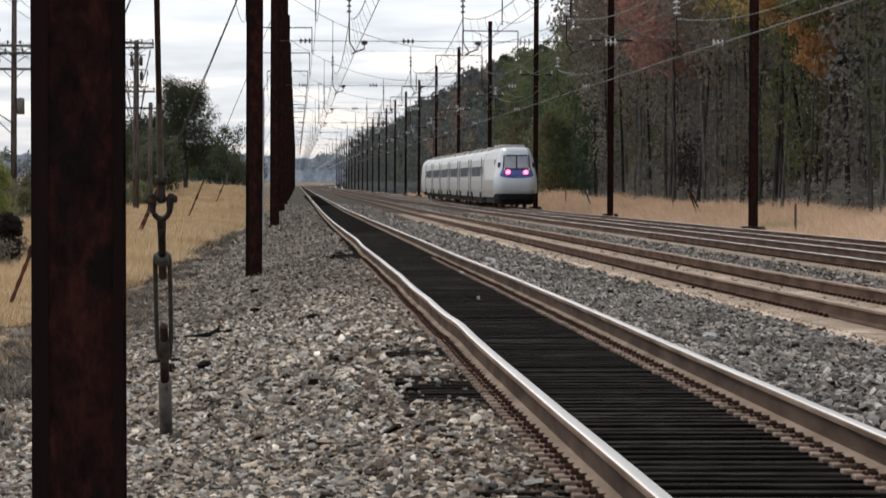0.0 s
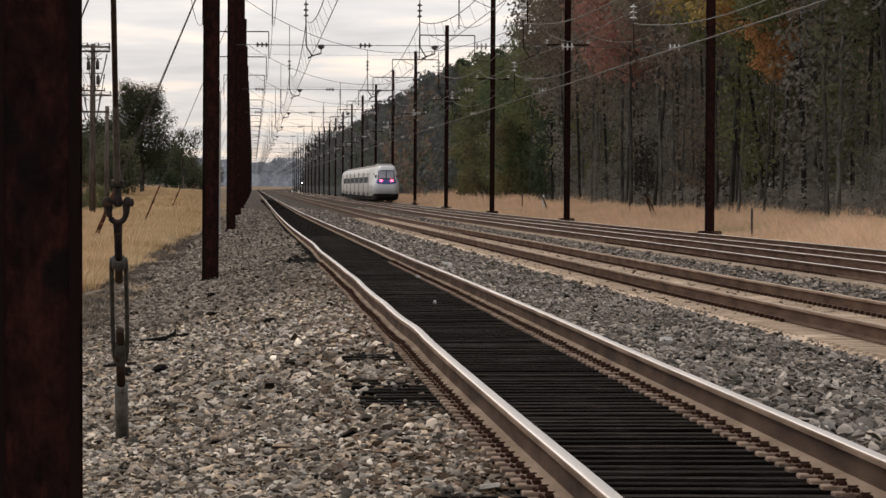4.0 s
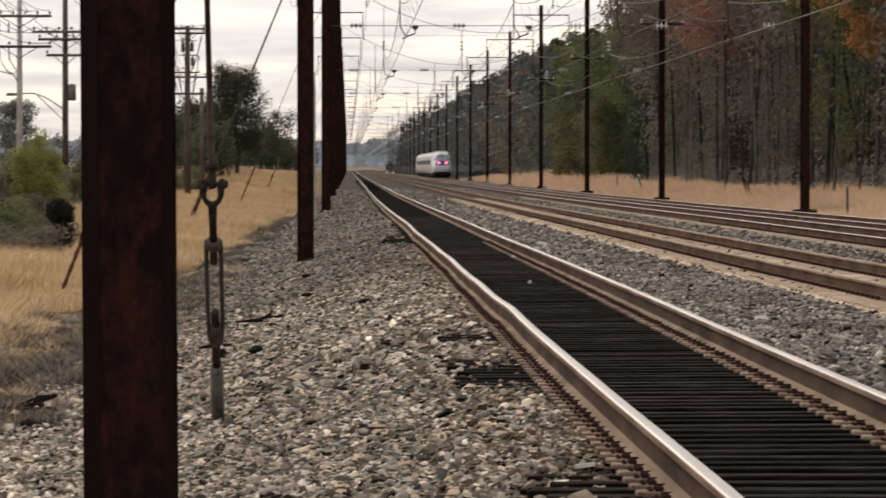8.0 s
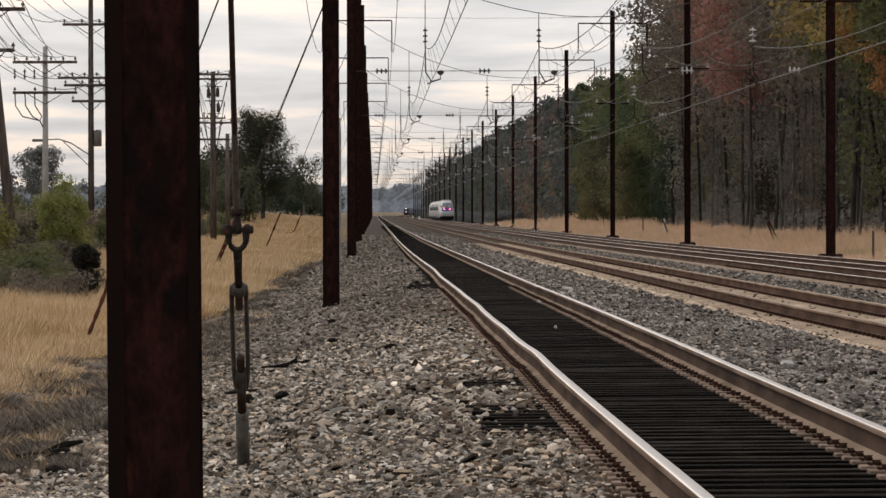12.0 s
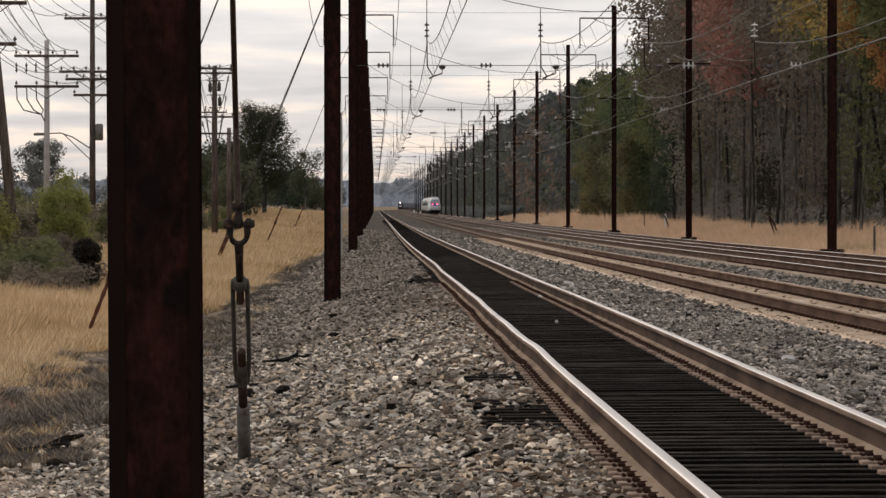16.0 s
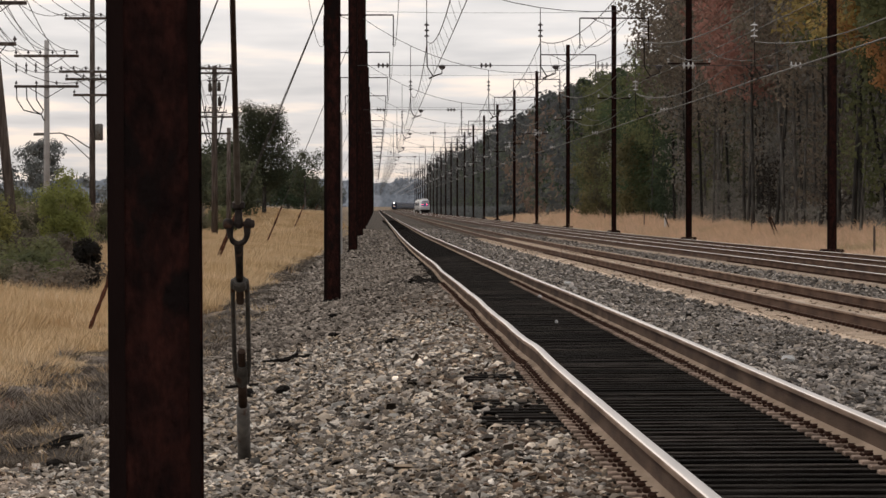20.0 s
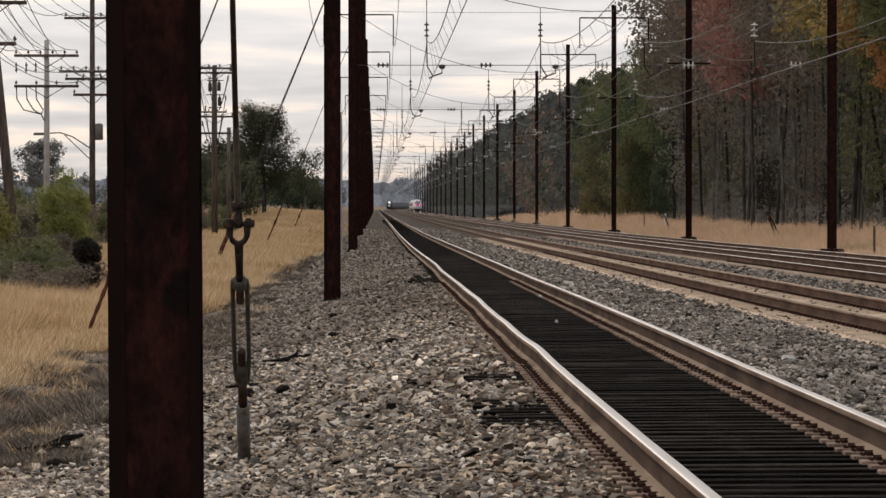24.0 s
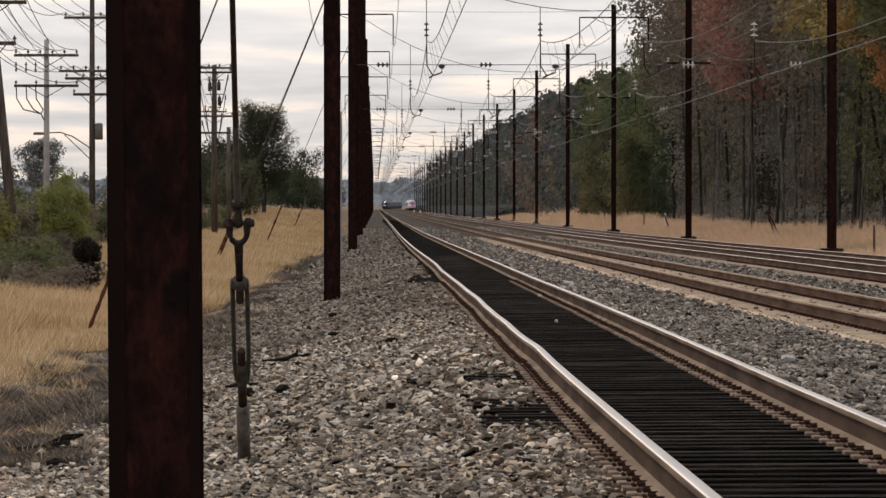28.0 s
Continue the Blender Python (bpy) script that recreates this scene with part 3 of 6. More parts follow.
def rail_mesh(track, side):
    ys = [-30.0, 0.0] + steps(8, 3500, 0.8, 1.012)
    v, f, w = [], [], []
    n = len(RAIL_SECTION)
    for y in ys:
        kink = 0.008 * noise.noise((y * 0.07, track * 3.0, 2.0)) * (1.6 if track == 0 else 0.6)
        for a, b in RAIL_SECTION:
            v.append((TRACKS[track] + bend(y) + side * GAUGE / 2 + a + kink, y, rail_z(track, y) + b + (cant(y) if track == 0 and side > 0 else 0)))
    for j in range(len(ys) - 1):
        for i in range(n):
            k = (i + 1) % n
            f.append((j * n + i, j * n + k, (j + 1) * n + k, (j + 1) * n + i))
            # Near rail's corner facets get the brighter metal, painting the edge highlight in.
            w.append(1 if i in (7, 11) else 3 if i in (8, 9, 10) else 4 if i in (5, 6, 12, 13) else 2 if i in (0, 1, 2, 16, 17) else 0)
    mats = ((M_RAIL_SIDE, M_RAIL_HEAD, M_RAIL_DUST, M_RAIL_TOP, M_RAIL_FLANK), (M_RAIL_FAR, M_HEAD_DULL, M_RAIL_FAR, M_HEAD_DULL, M_RAIL_FLANK), (M_RAIL_FAR, M_RAIL_HEAD, M_RAIL_FAR, M_RAIL_HEAD, M_RAIL_FAR), (M_RAIL_FAR, M_RAIL_HEAD, M_RAIL_FAR, M_RAIL_HEAD, M_RAIL_FAR))[track]
    return mesh_of("rail", v, f, *mats, which=w)


def tracks():
    labels = ("near railway track with polished rails on black creosoted timber ties", "railway track with brown rails on dusty concrete ties",
              "railway track with bright-topped rails on concrete ties", "far railway track with bright-topped rails on concrete ties")
    out = []
    for i in range(4):
        t = thing("railway_track", labels[i], "railway track", group="four parallel tracks", kind="structure")
        for side in (-1, 1):
            part("rail", rail_mesh(i, side), None, t)
        out.append(t)
    return out


def timber_ties(track):
    shapes = []
    for k in range(4):
        g = Geo()
        g.box(0, 0, -0.09, 2.6 + 0.05 * k, 0.225, 0.18, bevel=0.010)
        g.m[1] = 1
        shapes.append(g.mesh("tie", M_TIMBER, M_TIMBER_SKYLIT))
    gp = Geo()
    gp.box(0, 0, 0.010, 0.38, 0.19, 0.022, 0, bevel=0.006)
    for dx in (-0.088, 0.088):
        for dy in (-0.05, 0.05):
            gp.box(dx, dy * math.copysign(1, dx), 0.032, 0.040, 0.026, 0.026, 1, bevel=0.008)
            gp.box(dx * 1.45, -dy * math.copysign(1, dx), 0.026, 0.022, 0.022, 0.022, 1, bevel=0.006)
    for dx in (-0.076, 0.076):
        gp.box(dx, 0.135, 0.022, 0.05, 0.025, 0.045, 1)
    plate = gp.mesh("tie_plate", M_PLATE, M_SPIKE)
    rng = random.Random(4)
    y, n = 15.0 - 52 * 0.523, -52
    rest = Geo()
    while y < 700:
        z = rail_z(0, y) - 0.212 + cant(y) / 2
        if n < 300:
            x = TRACKS[0] + rng.uniform(-0.05, 0.03) - (rng.uniform(0.0, 0.16) if 18 < y < 45 or 100 < y < 116 else 0)
            tie = part("tie", shapes[n % 4], None, track, m=pose(x, y, z + rng.uniform(-0.004, 0.004), 0, -math.degrees(cant(y) / GAUGE), rng.uniform(-0.8, 0.8)))
            if n < 170:
                for side in (-1, 1):
                    part("tie_plate", plate, None, tie, m=Matrix.Translation((TRACKS[0] - x + side * GAUGE / 2, 0, 0.0)))
        else:
            o = len(rest.v)
            rest.box(TRACKS[0], y, z - 0.09, 2.6, 0.235, 0.18)
            rest.v[o:] = [(p[0], p[1], p[2] + cant(y) * (p[0] - TRACKS[0]) / GAUGE) for p in rest.v[o:]]
        n += 1
        y += 0.523 * (1 if y < 400 else 2)
    ob = part("far_ties", rest, M_TIMBER, track)
    ob["kind"] = "stuff"


def concrete_ties(track, i, single_from, single_to):
    g = Geo()
    g.add([(-1.29, -0.13, -0.2), (1.29, -0.13, -0.2), (1.29, 0.13, -0.2), (-1.29, 0.13, -0.2), (-1.27, -0.10, 0.0), (1.27, -0.10, 0.0), (1.27, 0.10, 0.0), (-1.27, 0.10, 0.0)],
          [(3, 2, 1, 0), (4, 5, 6, 7), (0, 1, 5, 4), (1, 2, 6, 5), (2, 3, 7, 6), (3, 0, 4, 7)])
    for s in (-1, 1):
        for q in (-0.1, 0.1):
            g.box(s * GAUGE / 2 + q, 0, 0.02, 0.05, 0.09, 0.05, 1)
    me = g.mesh("tie", M_CONCRETE, M_SPIKE)
    rest, dull = Geo(), Geo()
    y, n = 55.0 - 110 * 0.61, 0
    while y < 900:
        z = rail_z(i, y) - 0.195
        if single_from < y < single_to:
            part("tie", me, None, track, m=pose(TRACKS[i], y, z))
        else:
            (rest if y < 300 else dull).box(TRACKS[i], y, z - 0.1, 2.56, 0.22, 0.2)
        y += 0.61 * (1 if y < 450 else 2)
    for g, m in ((rest, M_CONCRETE), (dull, M_TIE_FAR)):
        ob = part("far_ties", g, m, track)
        ob["kind"] = "stuff"


# ---- overhead line: poles, spans and wires ----
STATION_Y = [20.5] + [STATION0 + SPAN * k for k in range(STATIONS)]


def h_column(height, w=0.372):
    """An H-section of one piece, its flanges across the line."""
    t, q, h = 0.030, 0.012, w / 2
    sec = [(-h, -h), (h, -h), (h, -h + t), (q, -h + t), (q, h - t), (h, h - t), (h, h), (-h, h), (-h, h - t), (-q, h - t), (-q, -h + t), (-h, -h + t)]
    n = len(sec)
    v = [(x, y, z) for z in (0.0, height) for x, y in sec]
    f = [(i, (i + 1) % n, n + (i + 1) % n, n + i) for i in range(n)] + [tuple(range(n - 1, -1, -1)), tuple(range(n, 2 * n))]
    return Geo().add(v, f)


def insulator_string(centre, axis, length, r=0.11, discs=3, sides=10):
    """Bell discs on a rod."""
    g = Geo()
    prof = [(-length / 2, 0.02)]
    for k in range(discs):
        h = -length / 2 + length * (k + 0.5) / discs
        prof += [(h - 0.05, 0.03), (h - 0.03, r), (h + 0.01, r * 0.85), (h + 0.05, 0.03)]
    prof.append((length / 2, 0.02))
    return g.turned(centre, axis, prof, sides)


def pole_prototypes():
    """A left and a right pole, each built once."""
    out = []
    for name_label, arm0, arm1, extra in (("rust-brown steel H-section catenary pole in the ballast shoulder", -3.17, 2.38, False),
                                          ("rust-brown steel catenary pole with crossarms beside dry grass", -2.75, 2.75, True)):
        p = thing("catenary_pole", name_label, "catenary pole", group="catenary poles beside the line")
        part("column", h_column(18.4), M_STEEL, p)
        g = Geo().box(0, 0.0, 0.19 if extra else 0.0, 0.98 if extra else 0.5, 0.9 if extra else 0.5, 0.52 if extra else 0.12, bevel=0.06)
        part("footing", g, M_STEEL if extra else M_CHAR, p, "low foundation block")
        # Thin strips added to darken the column face along both edges.
        for x, w in ((-0.153, 0.069), (0.166, 0.043)):
            part("edge_plate", Geo().box(x, -0.190, 9.2, w, 0.009, 18.38), M_STEEL_EDGE, p, "darker edge strip")
        top = 17.4 if extra else 17.15
        part("crossarm", Geo().box((arm0 + arm1) / 2, -0.23, top, arm1 - arm0, 0.07, 0.11), M_STEEL, p)
        for x in (arm0, arm1):
            part("drop_bracket", Geo().box(x, -0.23, top - 0.95, 0.09, 0.09, 1.85), M_STEEL, p)
            part("insulator", insulator_string((x, -0.23, top - 2.15), (0, 0, 1), 0.6, 0.10, 3), M_INSUL_DARK, p)
        part("brace", Geo().tube([(arm0 * 0.62, -0.24, top - 0.04), (0, -0.2, top - 0.8)], 0.025, 5), M_STEEL, p)
        if extra:
            part("short_crossarm", Geo().box(0, -0.24, 11.0, 2.6, 0.07, 0.10), M_STEEL, p)
            for x in (-1.25, 1.25):
                part("pin_insulator", insulator_string((x, -0.24, 11.2), (0, 0, 1), 0.28, 0.10, 2), M_CERAMIC, p)
        out.append(p)
    return out


def poles():
    left, right = pole_prototypes()
    for k, y in enumerate(STATION_Y):
        if k == 0:
            lx = -0.8815
        else:
            lx = -0.975 if k == 1 else POLE_L
        zl = bed_z(POLE_L, y) - 0.02
        if k == 0:
            left.matrix_basis = pose(-0.8930, y, zl, 0, -0.38, 0)
            right.matrix_basis = pose(POLE_R + bend(y), y, bed_z(POLE_R, y))
        else:
            copy_thing(left, pose(lx + bend(y), y, zl, 0, 0, math.sin(k * 2.3) * 1.5))
            copy_thing(right, pose(POLE_R + bend(y), y, bed_z(POLE_R, y), 0, 0, math.sin(k * 1.7) * 2))


SAG_LOW, SAG_END = 9.5, 12.9
MESS_Z, CONTACT_Z = 8.25, 6.72


def sag_z(x):
    return SAG_LOW + (SAG_END - SAG_LOW) * ((x - 9.1) / 10.0) ** 2


def headspan():
    """One cross span between two poles, in its own space: X across, Y along, Z over the near rail."""
    p = thing("cross_span", "sagging cross-span wires with hangers and insulators between catenary poles", "overhead wires", group="cross spans over the tracks")
    xs = [POLE_L + (POLE_R - POLE_L) * i / 18 for i in range(19)]
    part("head_wire", Geo().tube([(x, 0, sag_z(x)) for x in xs], 0.016, 4), M_CABLE, p)
    part("steady_wire", Geo().tube([(x, 0, 7.25) for x in (POLE_L, 5, 10, POLE_R)], 0.014, 4), M_CABLE, p)
    for x in (0.33, 4.63, 9.5, 13.1, 17.6):
        part("insulator", insulator_string((x, 0, 7.25), (1, 0, 0), 0.55, 0.16 if x > 8 else 0.12, 3), M_CERAMIC if x > 8 else M_INSUL_DARK, p)
    for i, tx in enumerate(WIRE_X):
        hx = tx - 0.22
        part("hanger", Geo().tube([(hx, 0, sag_z(hx)), (hx, 0, 9.05)], 0.018, 4), M_CABLE, p)
        part("hanger_insulator", insulator_string((hx, 0, 8.72), (0, 0, 1), 0.7, 0.165 if i > 1 else 0.11, 3), M_CERAMIC if i > 1 else M_INSUL_DARK, p)
        part("hanger_rod", Geo().tube([(hx, 0, 8.38), (hx + 0.02, 0, 7.2), (tx + 0.06, 0, 6.78)], 0.028, 5), M_FORGED, p)
        part("steady_arm", Geo().tube([(tx - 0.12, 0, CONTACT_Z - 0.02), (tx + 0.06, 0, 6.80), (tx + 0.42, 0, 6.92), (tx + 0.42, 0, 7.2)], 0.032, 5), M_FORGED, p)
        part("knob", Geo().turned((tx + 0.42, 0, 7.1), (0, 0, 1), [(-0.02, 0.05), (0.04, 0.13), (0.14, 0.15), (0.18, 0.06)], 8), M_INSUL_DARK, p)
    return p


def upper_span(p):
    part("upper_wire", Geo().tube([(POLE_L, -0.2, 16.95), (5, -0.2, 16.85), (13, -0.2, 16.85), (POLE_R, -0.2, 16.95)], 0.013, 4), M_CABLE, p)


def spans():
    first = headspan()
    for k, y in enumerate(STATION_Y):
        m = pose(bend(y), y, 0.0)
        c = first if k == 0 else copy_thing(first, m)
        if k == 0:
            first.matrix_basis = m
        if k % 2 == 0 and k:
            upper_span(c)


def hang(a, b, sag, n):
    a, b = Vector(a), Vector(b)
    return [a.lerp(b, i / n) - Vector((0, 0, sag * 4 * (i / n) * (1 - i / n))) for i in range(n + 1)]


def line_points(x, z, sag, n, y0=-74.5):
    ys = [y0] + STATION_Y
    pts = []
    for a, b in zip(ys, ys[1:]):
        m = n if a < 900 else max(4, n // 3)
        pts += hang((x + bend(a), a, z), (x + bend(b), b, z), sag * ((b - a) / SPAN) ** 2, m)[:-1]
    pts.append(Vector((x + bend(ys[-1]), ys[-1], z)))
    return pts


def wires():
    for i, x in enumerate(WIRE_X):
        p = thing("overhead_line", "grey catenary wire pair with droppers above a railway track", "overhead wires", group="overhead lines")
        part("messenger_wire", Geo().tube(line_points(x - 0.2, MESS_Z, 1.05, 14), 0.017 if i < 2 else 0.022, 4), M_COPPER, p)
        part("contact_wire", Geo().tube(line_points(x, CONTACT_Z, 0.05, 5), 0.015 if i < 3 else 0.03, 4), M_COPPER, p)
        rest = Geo()
        for k, (a, b) in enumerate(zip(STATION_Y, STATION_Y[1:])):
            for j in range(1, 12):
                u = j / 12
                y = a + (b - a) * u
                top = MESS_Z - 1.05 * 4 * u * (1 - u)
                seg = [(x - 0.2 + bend(y), y, top), (x + bend(y), y, CONTACT_Z)]
                if 0 < k < 5:
                    part("dropper", Geo().tube(seg, 0.008, 3), M_COPPER, p)
                elif k < 14:
                    rest.tube(seg, 0.008, 3)
        part("dropper_rest", rest, M_COPPER, p)["kind"] = "stuff"
    for x, z, s in ((-4.1, 14.35, 1.3), (1.45, 14.35, 1.3), (16.35, 14.35, 1.3), (21.85, 14.35, 1.3), (17.85, 10.75, 1.6), (20.35, 10.75, 1.6)):
        ob = new("feeder_wire", Geo().tube(line_points(x, z, s, 14), 0.02, 4).mesh("feeder_wire", M_CABLE))
        tagged(ob, "grey sagging feeder wire strung from pole to pole", "wire", "feeder wires")


# ---- guys ----
def along(a, b, z):
    a, b = Vector(a), Vector(b)
    return a.lerp(b, (z - a.z) / (b.z - a.z))


def anchor_guy():
    """The heavy down-guy with its turnbuckle, from the stones to the nearest pole."""
    a, b = Vector((-0.985, 37.5, -0.62)), Vector((-0.915, 20.6, 15.0))
    g = thing("guy_wire", "steel guy wire with shackle and turnbuckle anchored in the ballast", "guy wire")
    part("sleeve", Geo().tube([along(a, b, -0.70), along(a, b, -0.13), along(a, b, -0.12)], [0.050, 0.050, 0.03], 14), M_GALV, g, "grey tubular anchor sleeve", True)
    part("anchor_rod", Geo().tube([along(a, b, -0.13), along(a, b, 0.12)], 0.034, 10), M_RUST, g, "rust-brown anchor rod", smooth=True)
    tb = Geo()
    for s in (-1, 1):
        pts = [along(a, b, z) + Vector((s * dx, 0, 0)) for z, dx in ((0.05, 0.030), (0.13, 0.044), (0.20, 0.053), (0.70, 0.053), (0.78, 0.050), (0.82, 0.042))]
        tb.tube(pts, [0.022, 0.020, 0.017, 0.017, 0.020, 0.024], 8)
    body = part("turnbuckle", tb, M_GALV_DARK, g, "open weathered steel turnbuckle", True)
    for z0, z1, r in ((0.03, 0.19, 0.050), (0.765, 0.825, 0.058)):
        c0, c1 = along(a, b, z0), along(a, b, z1)
        part("end_nut", Geo().tube([c0, c0.lerp(c1, 0.2), c0.lerp(c1, 0.8), c1], [r * 0.62, r, r, r * 0.8], 8), M_GALV_DARK, body)
    part("threaded_end", Geo().tube([along(a, b, 0.14), along(a, b, 0.29)], 0.029, 8), M_RUST, body)
    part("threaded_end", Geo().tube([along(a, b, 0.66), along(a, b, 0.78)], 0.029, 8), M_RUST, body)
    part("upper_rod", Geo().tube([along(a, b, 0.78), along(a, b, 0.95), along(a, b, 1.08)], [0.028, 0.028, 0.034], 10), M_FORGED, g, smooth=True)
    mid = along(a, b, 1.155)
    ring = [mid + Vector((-0.062, 0, 0.075))]
    for k in range(15):
        t = math.pi * (1.0 + k / 14)
        ring.append(mid + Vector((0.062 * math.cos(t), 0, 0.01 + 0.078 * math.sin(t))))
    ring.append(mid + Vector((0.062, 0, 0.075)))
    part("shackle", Geo().tube(ring, [0.030, 0.024] + [0.021] * 13 + [0.024, 0.030], 8), M_FORGED, g, "forged bow shackle", True)
    c = mid + Vector((0, 0, 0.075))
    part("pin", Geo().turned(c, (1, 0, 0), [(-0.112, 0.012), (-0.106, 0.030), (-0.092, 0.040), (-0.056, 0.040), (-0.044, 0.028), (-0.040, 0.018), (0.040, 0.018), (0.044, 0.028), (0.056, 0.042), (0.086, 0.042), (0.092, 0.030), (0.110, 0.030), (0.116, 0.012)], 10), M_FORGED, g, "shackle bolt with round eyes and nut", True)
    part("thimble", Geo().turned(c, (0, 0, 1), [(-0.035, 0.010), (-0.028, 0.028), (0.0, 0.036), (0.05, 0.028), (0.10, 0.025), (0.115, 0.046), (0.15, 0.048), (0.165, 0.03)], 10), M_FORGED, g)
    part("grip", Geo().tube([along(a, b, 1.38), along(a, b, 1.43), along(a, b, 1.65), along(a, b, 1.88), along(a, b, 1.91)], [0.022, 0.026, 0.024, 0.022, 0.02], 8), M_STRAND, g, "served wire grip")
    part("strand", Geo().tube([along(a, b, 1.88), b], 0.020, 6), M_RUST, g, "brown weathered wire strand")


def side_guys():
    for k in range(1, 9):
        y = STATION_Y[k]
        base = Vector((-6.6 if k == 1 else -6.7, y, -1.75 if k == 1 else min(field_z(-6.7, y) - 0.1, -0.9)))
        top = Vector((POLE_L, y, 12.8))
        for shift in ((-0.05, 0.05) if k == 2 else (0.0,)):
            d = Vector((shift, 0, 0))
            g = thing("guy_wire", "thin steel side guy wire with rusty rod in dry grass", "guy wire", group="side guys of the poles")
            part("strand", Geo().tube([base + d, top], 0.022 if k == 2 else 0.020, 5), M_GALV_DARK, g)
            part("anchor_rod", Geo().tube([(base + d).lerp(top, 0.011 * q) for q in range(17)], [0.052 if q % 2 else 0.036 for q in range(17)], 6), M_ROD, g, "rusty twisted anchor rod")
            part("clamp", Geo().tube([(base + d).lerp(top, 0.10), (base + d).lerp(top, 0.112)], 0.075, 6), M_SPIKE, g)


# ---- roadside utility poles ----
def utility_pole(x, y, top, arms, lean=0.0, wood=M_POLEWOOD, r=0.15, label="weathered wooden utility pole with crossarms and wires"):
    z0 = field_z(x, y) - 0.3
    p = thing("utility_pole", label, "utility pole", pose(x, y, 0), group="roadside utility poles")
    part("shaft", Geo().tube([(0, 0, z0), (lean * 0.5, 0, (z0 + top) / 2), (lean, 0, top)], [r * 1.15, r, r * 0.8], 10), wood, p, smooth=True)
    ends = []
    for z, half, n in arms:
        cx = lean * (z - z0) / (top - z0)
        arm = part("crossarm", Geo().box(cx, -0.16, z, 2 * half, 0.10, 0.13), M_POLEWOOD, p)
        for s in (-1, 1):
            part("brace", Geo().tube([(cx + s * half * 0.55, -0.17, z - 0.05), (cx, -0.15, z - 0.55)], 0.018, 4), M_FORGED, p)
        for i in range(n):
            px = cx - half * 0.94 + 2 * half * 0.94 * i / max(1, n - 1)
            part("insulator", insulator_string((px, -0.16, z + 0.17), (0, 0, 1), 0.2, 0.075, 1, 8), M_INSUL_DARK, arm)
            ends.append((x + px, y - 0.16, z + 0.27))
    return p, ends


def utility_line():
    a, ea = utility_pole(-15.5, 235, 9.2, ((8.46, 1.52, 6), (7.02, 1.52, 4)), wood=M_CONCPOLE, r=0.14, label="pale utility pole with two crossarms and looped cables")
    for i, dx in enumerate((-1.42, -0.95, -0.5)):
        pts = [(dx, -0.2, 7.0), (dx + 0.03, -0.2, 6.4), (dx + 0.35, -0.2, 5.9), (-0.25, -0.2, 5.7), (-0.1, -0.2, 5.4)]
        part("loop_cable", Geo().tube(pts, 0.03, 5), M_BLACK, a)
        part("fuse", insulator_string((dx, -0.22, 7.9), (0, 0, 1), 0.5, 0.07, 2, 6), M_INSUL_DARK, a)
    b, eb = utility_pole(-14.2, 250, 12.6, ((10.8, 1.40, 4), (8.12, 1.65, 6), (7.75, 1.35, 4), (6.95, 0.95, 3)), r=0.145)
    part("transformer", Geo().turned((0.34, -0.1, 5.1), (0, 0, 1), [(-0.42, 0.16), (-0.40, 0.2), (0.36, 0.2), (0.42, 0.1)], 10), M_GALV, b, "grey can transformer", True)
    part("lamp_arm", Geo().tube([(0, 0, 4.2), (-1.0, 0, 4.85), (-1.6, 0, 5.05), (-2.4, 0, 5.02)], 0.035, 6), M_GALV, b)
    part("lamp_head", Geo().box(-2.65, 0, 4.99, 0.6, 0.22, 0.14, bevel=0.05), M_GALV, b, "cobra-head street lamp")
    part("lamp_stay", Geo().tube([(0, 0, 3.6), (-1.4, 0, 4.95)], 0.025, 5), M_GALV, b)
    c, ec = utility_pole(-12.2, 170, 12.0, ((10.8, 1.1, 4), (8.3, 1.25, 4), (6.9, 0.75, 3)), lean=-1.3, r=0.16)
    d, ed = utility_pole(-10.65, 330, 10.7, ((10.5, 1.15, 4), (10.2, 1.15, 2), (7.3, 1.25, 3), (6.2, 1.1, 2)), r=0.19, label="wooden utility pole crowded with transformers and cables")
    for dx, z in ((-0.30, 9.25), (0.30, 9.3), (0.34, 8.3)):
        part("transformer", Geo().turned((dx, -0.15, z), (0, 0, 1), [(-0.30, 0.08), (-0.28, 0.12), (0.24, 0.12), (0.30, 0.06), (0.42, 0.02)], 10), M_GALV_DARK, d, "dull grey can transformer", True)
    for z, half in ((9.7, 0.55), (8.75, 0.6), (7.9, 0.45)):
        part("bracket", Geo().box(0.05, -0.2, z, 2 * half, 0.06, 0.06), M_POLEWOOD, d)
    for dx, z, dz in ((-0.95, 9.3, 3.2), (-0.6, 8.0, 2.6), (0.75, 8.7, 2.9), (0.5, 7.5, 2.0), (-0.8, 7.0, 1.6), (0.9, 10.0, 2.2), (-0.35, 9.9, 1.7)):
        part("cable_loop", Geo().tube(hang((dx, -0.2, z), (dx * 0.35, -0.2, z - dz), 0.25, 6), 0.028, 5), M_BLACK, d)
        part("fuse", insulator_string((dx, -0.22, z - 0.15), (0, 0, 1), 0.35, 0.06, 2, 6), M_INSUL_DARK, d)
    utility_pole(-10.3, 350, 6.9, (), r=0.16, label="plain grey wooden utility pole stub")
    utility_pole(-16.1, 200, 12.5, ((11.6, 1.2, 4), (9.2, 1.2, 4)), lean=-0.35, r=0.15)
    utility_pole(-14.0, 430, 10.0, ((9.5, 1.2, 4),), r=0.15)

    def string(name_a, name_b, n, sag):
        for k in range(n):
            s, t = name_a[k % len(name_a)], name_b[k % len(name_b)]
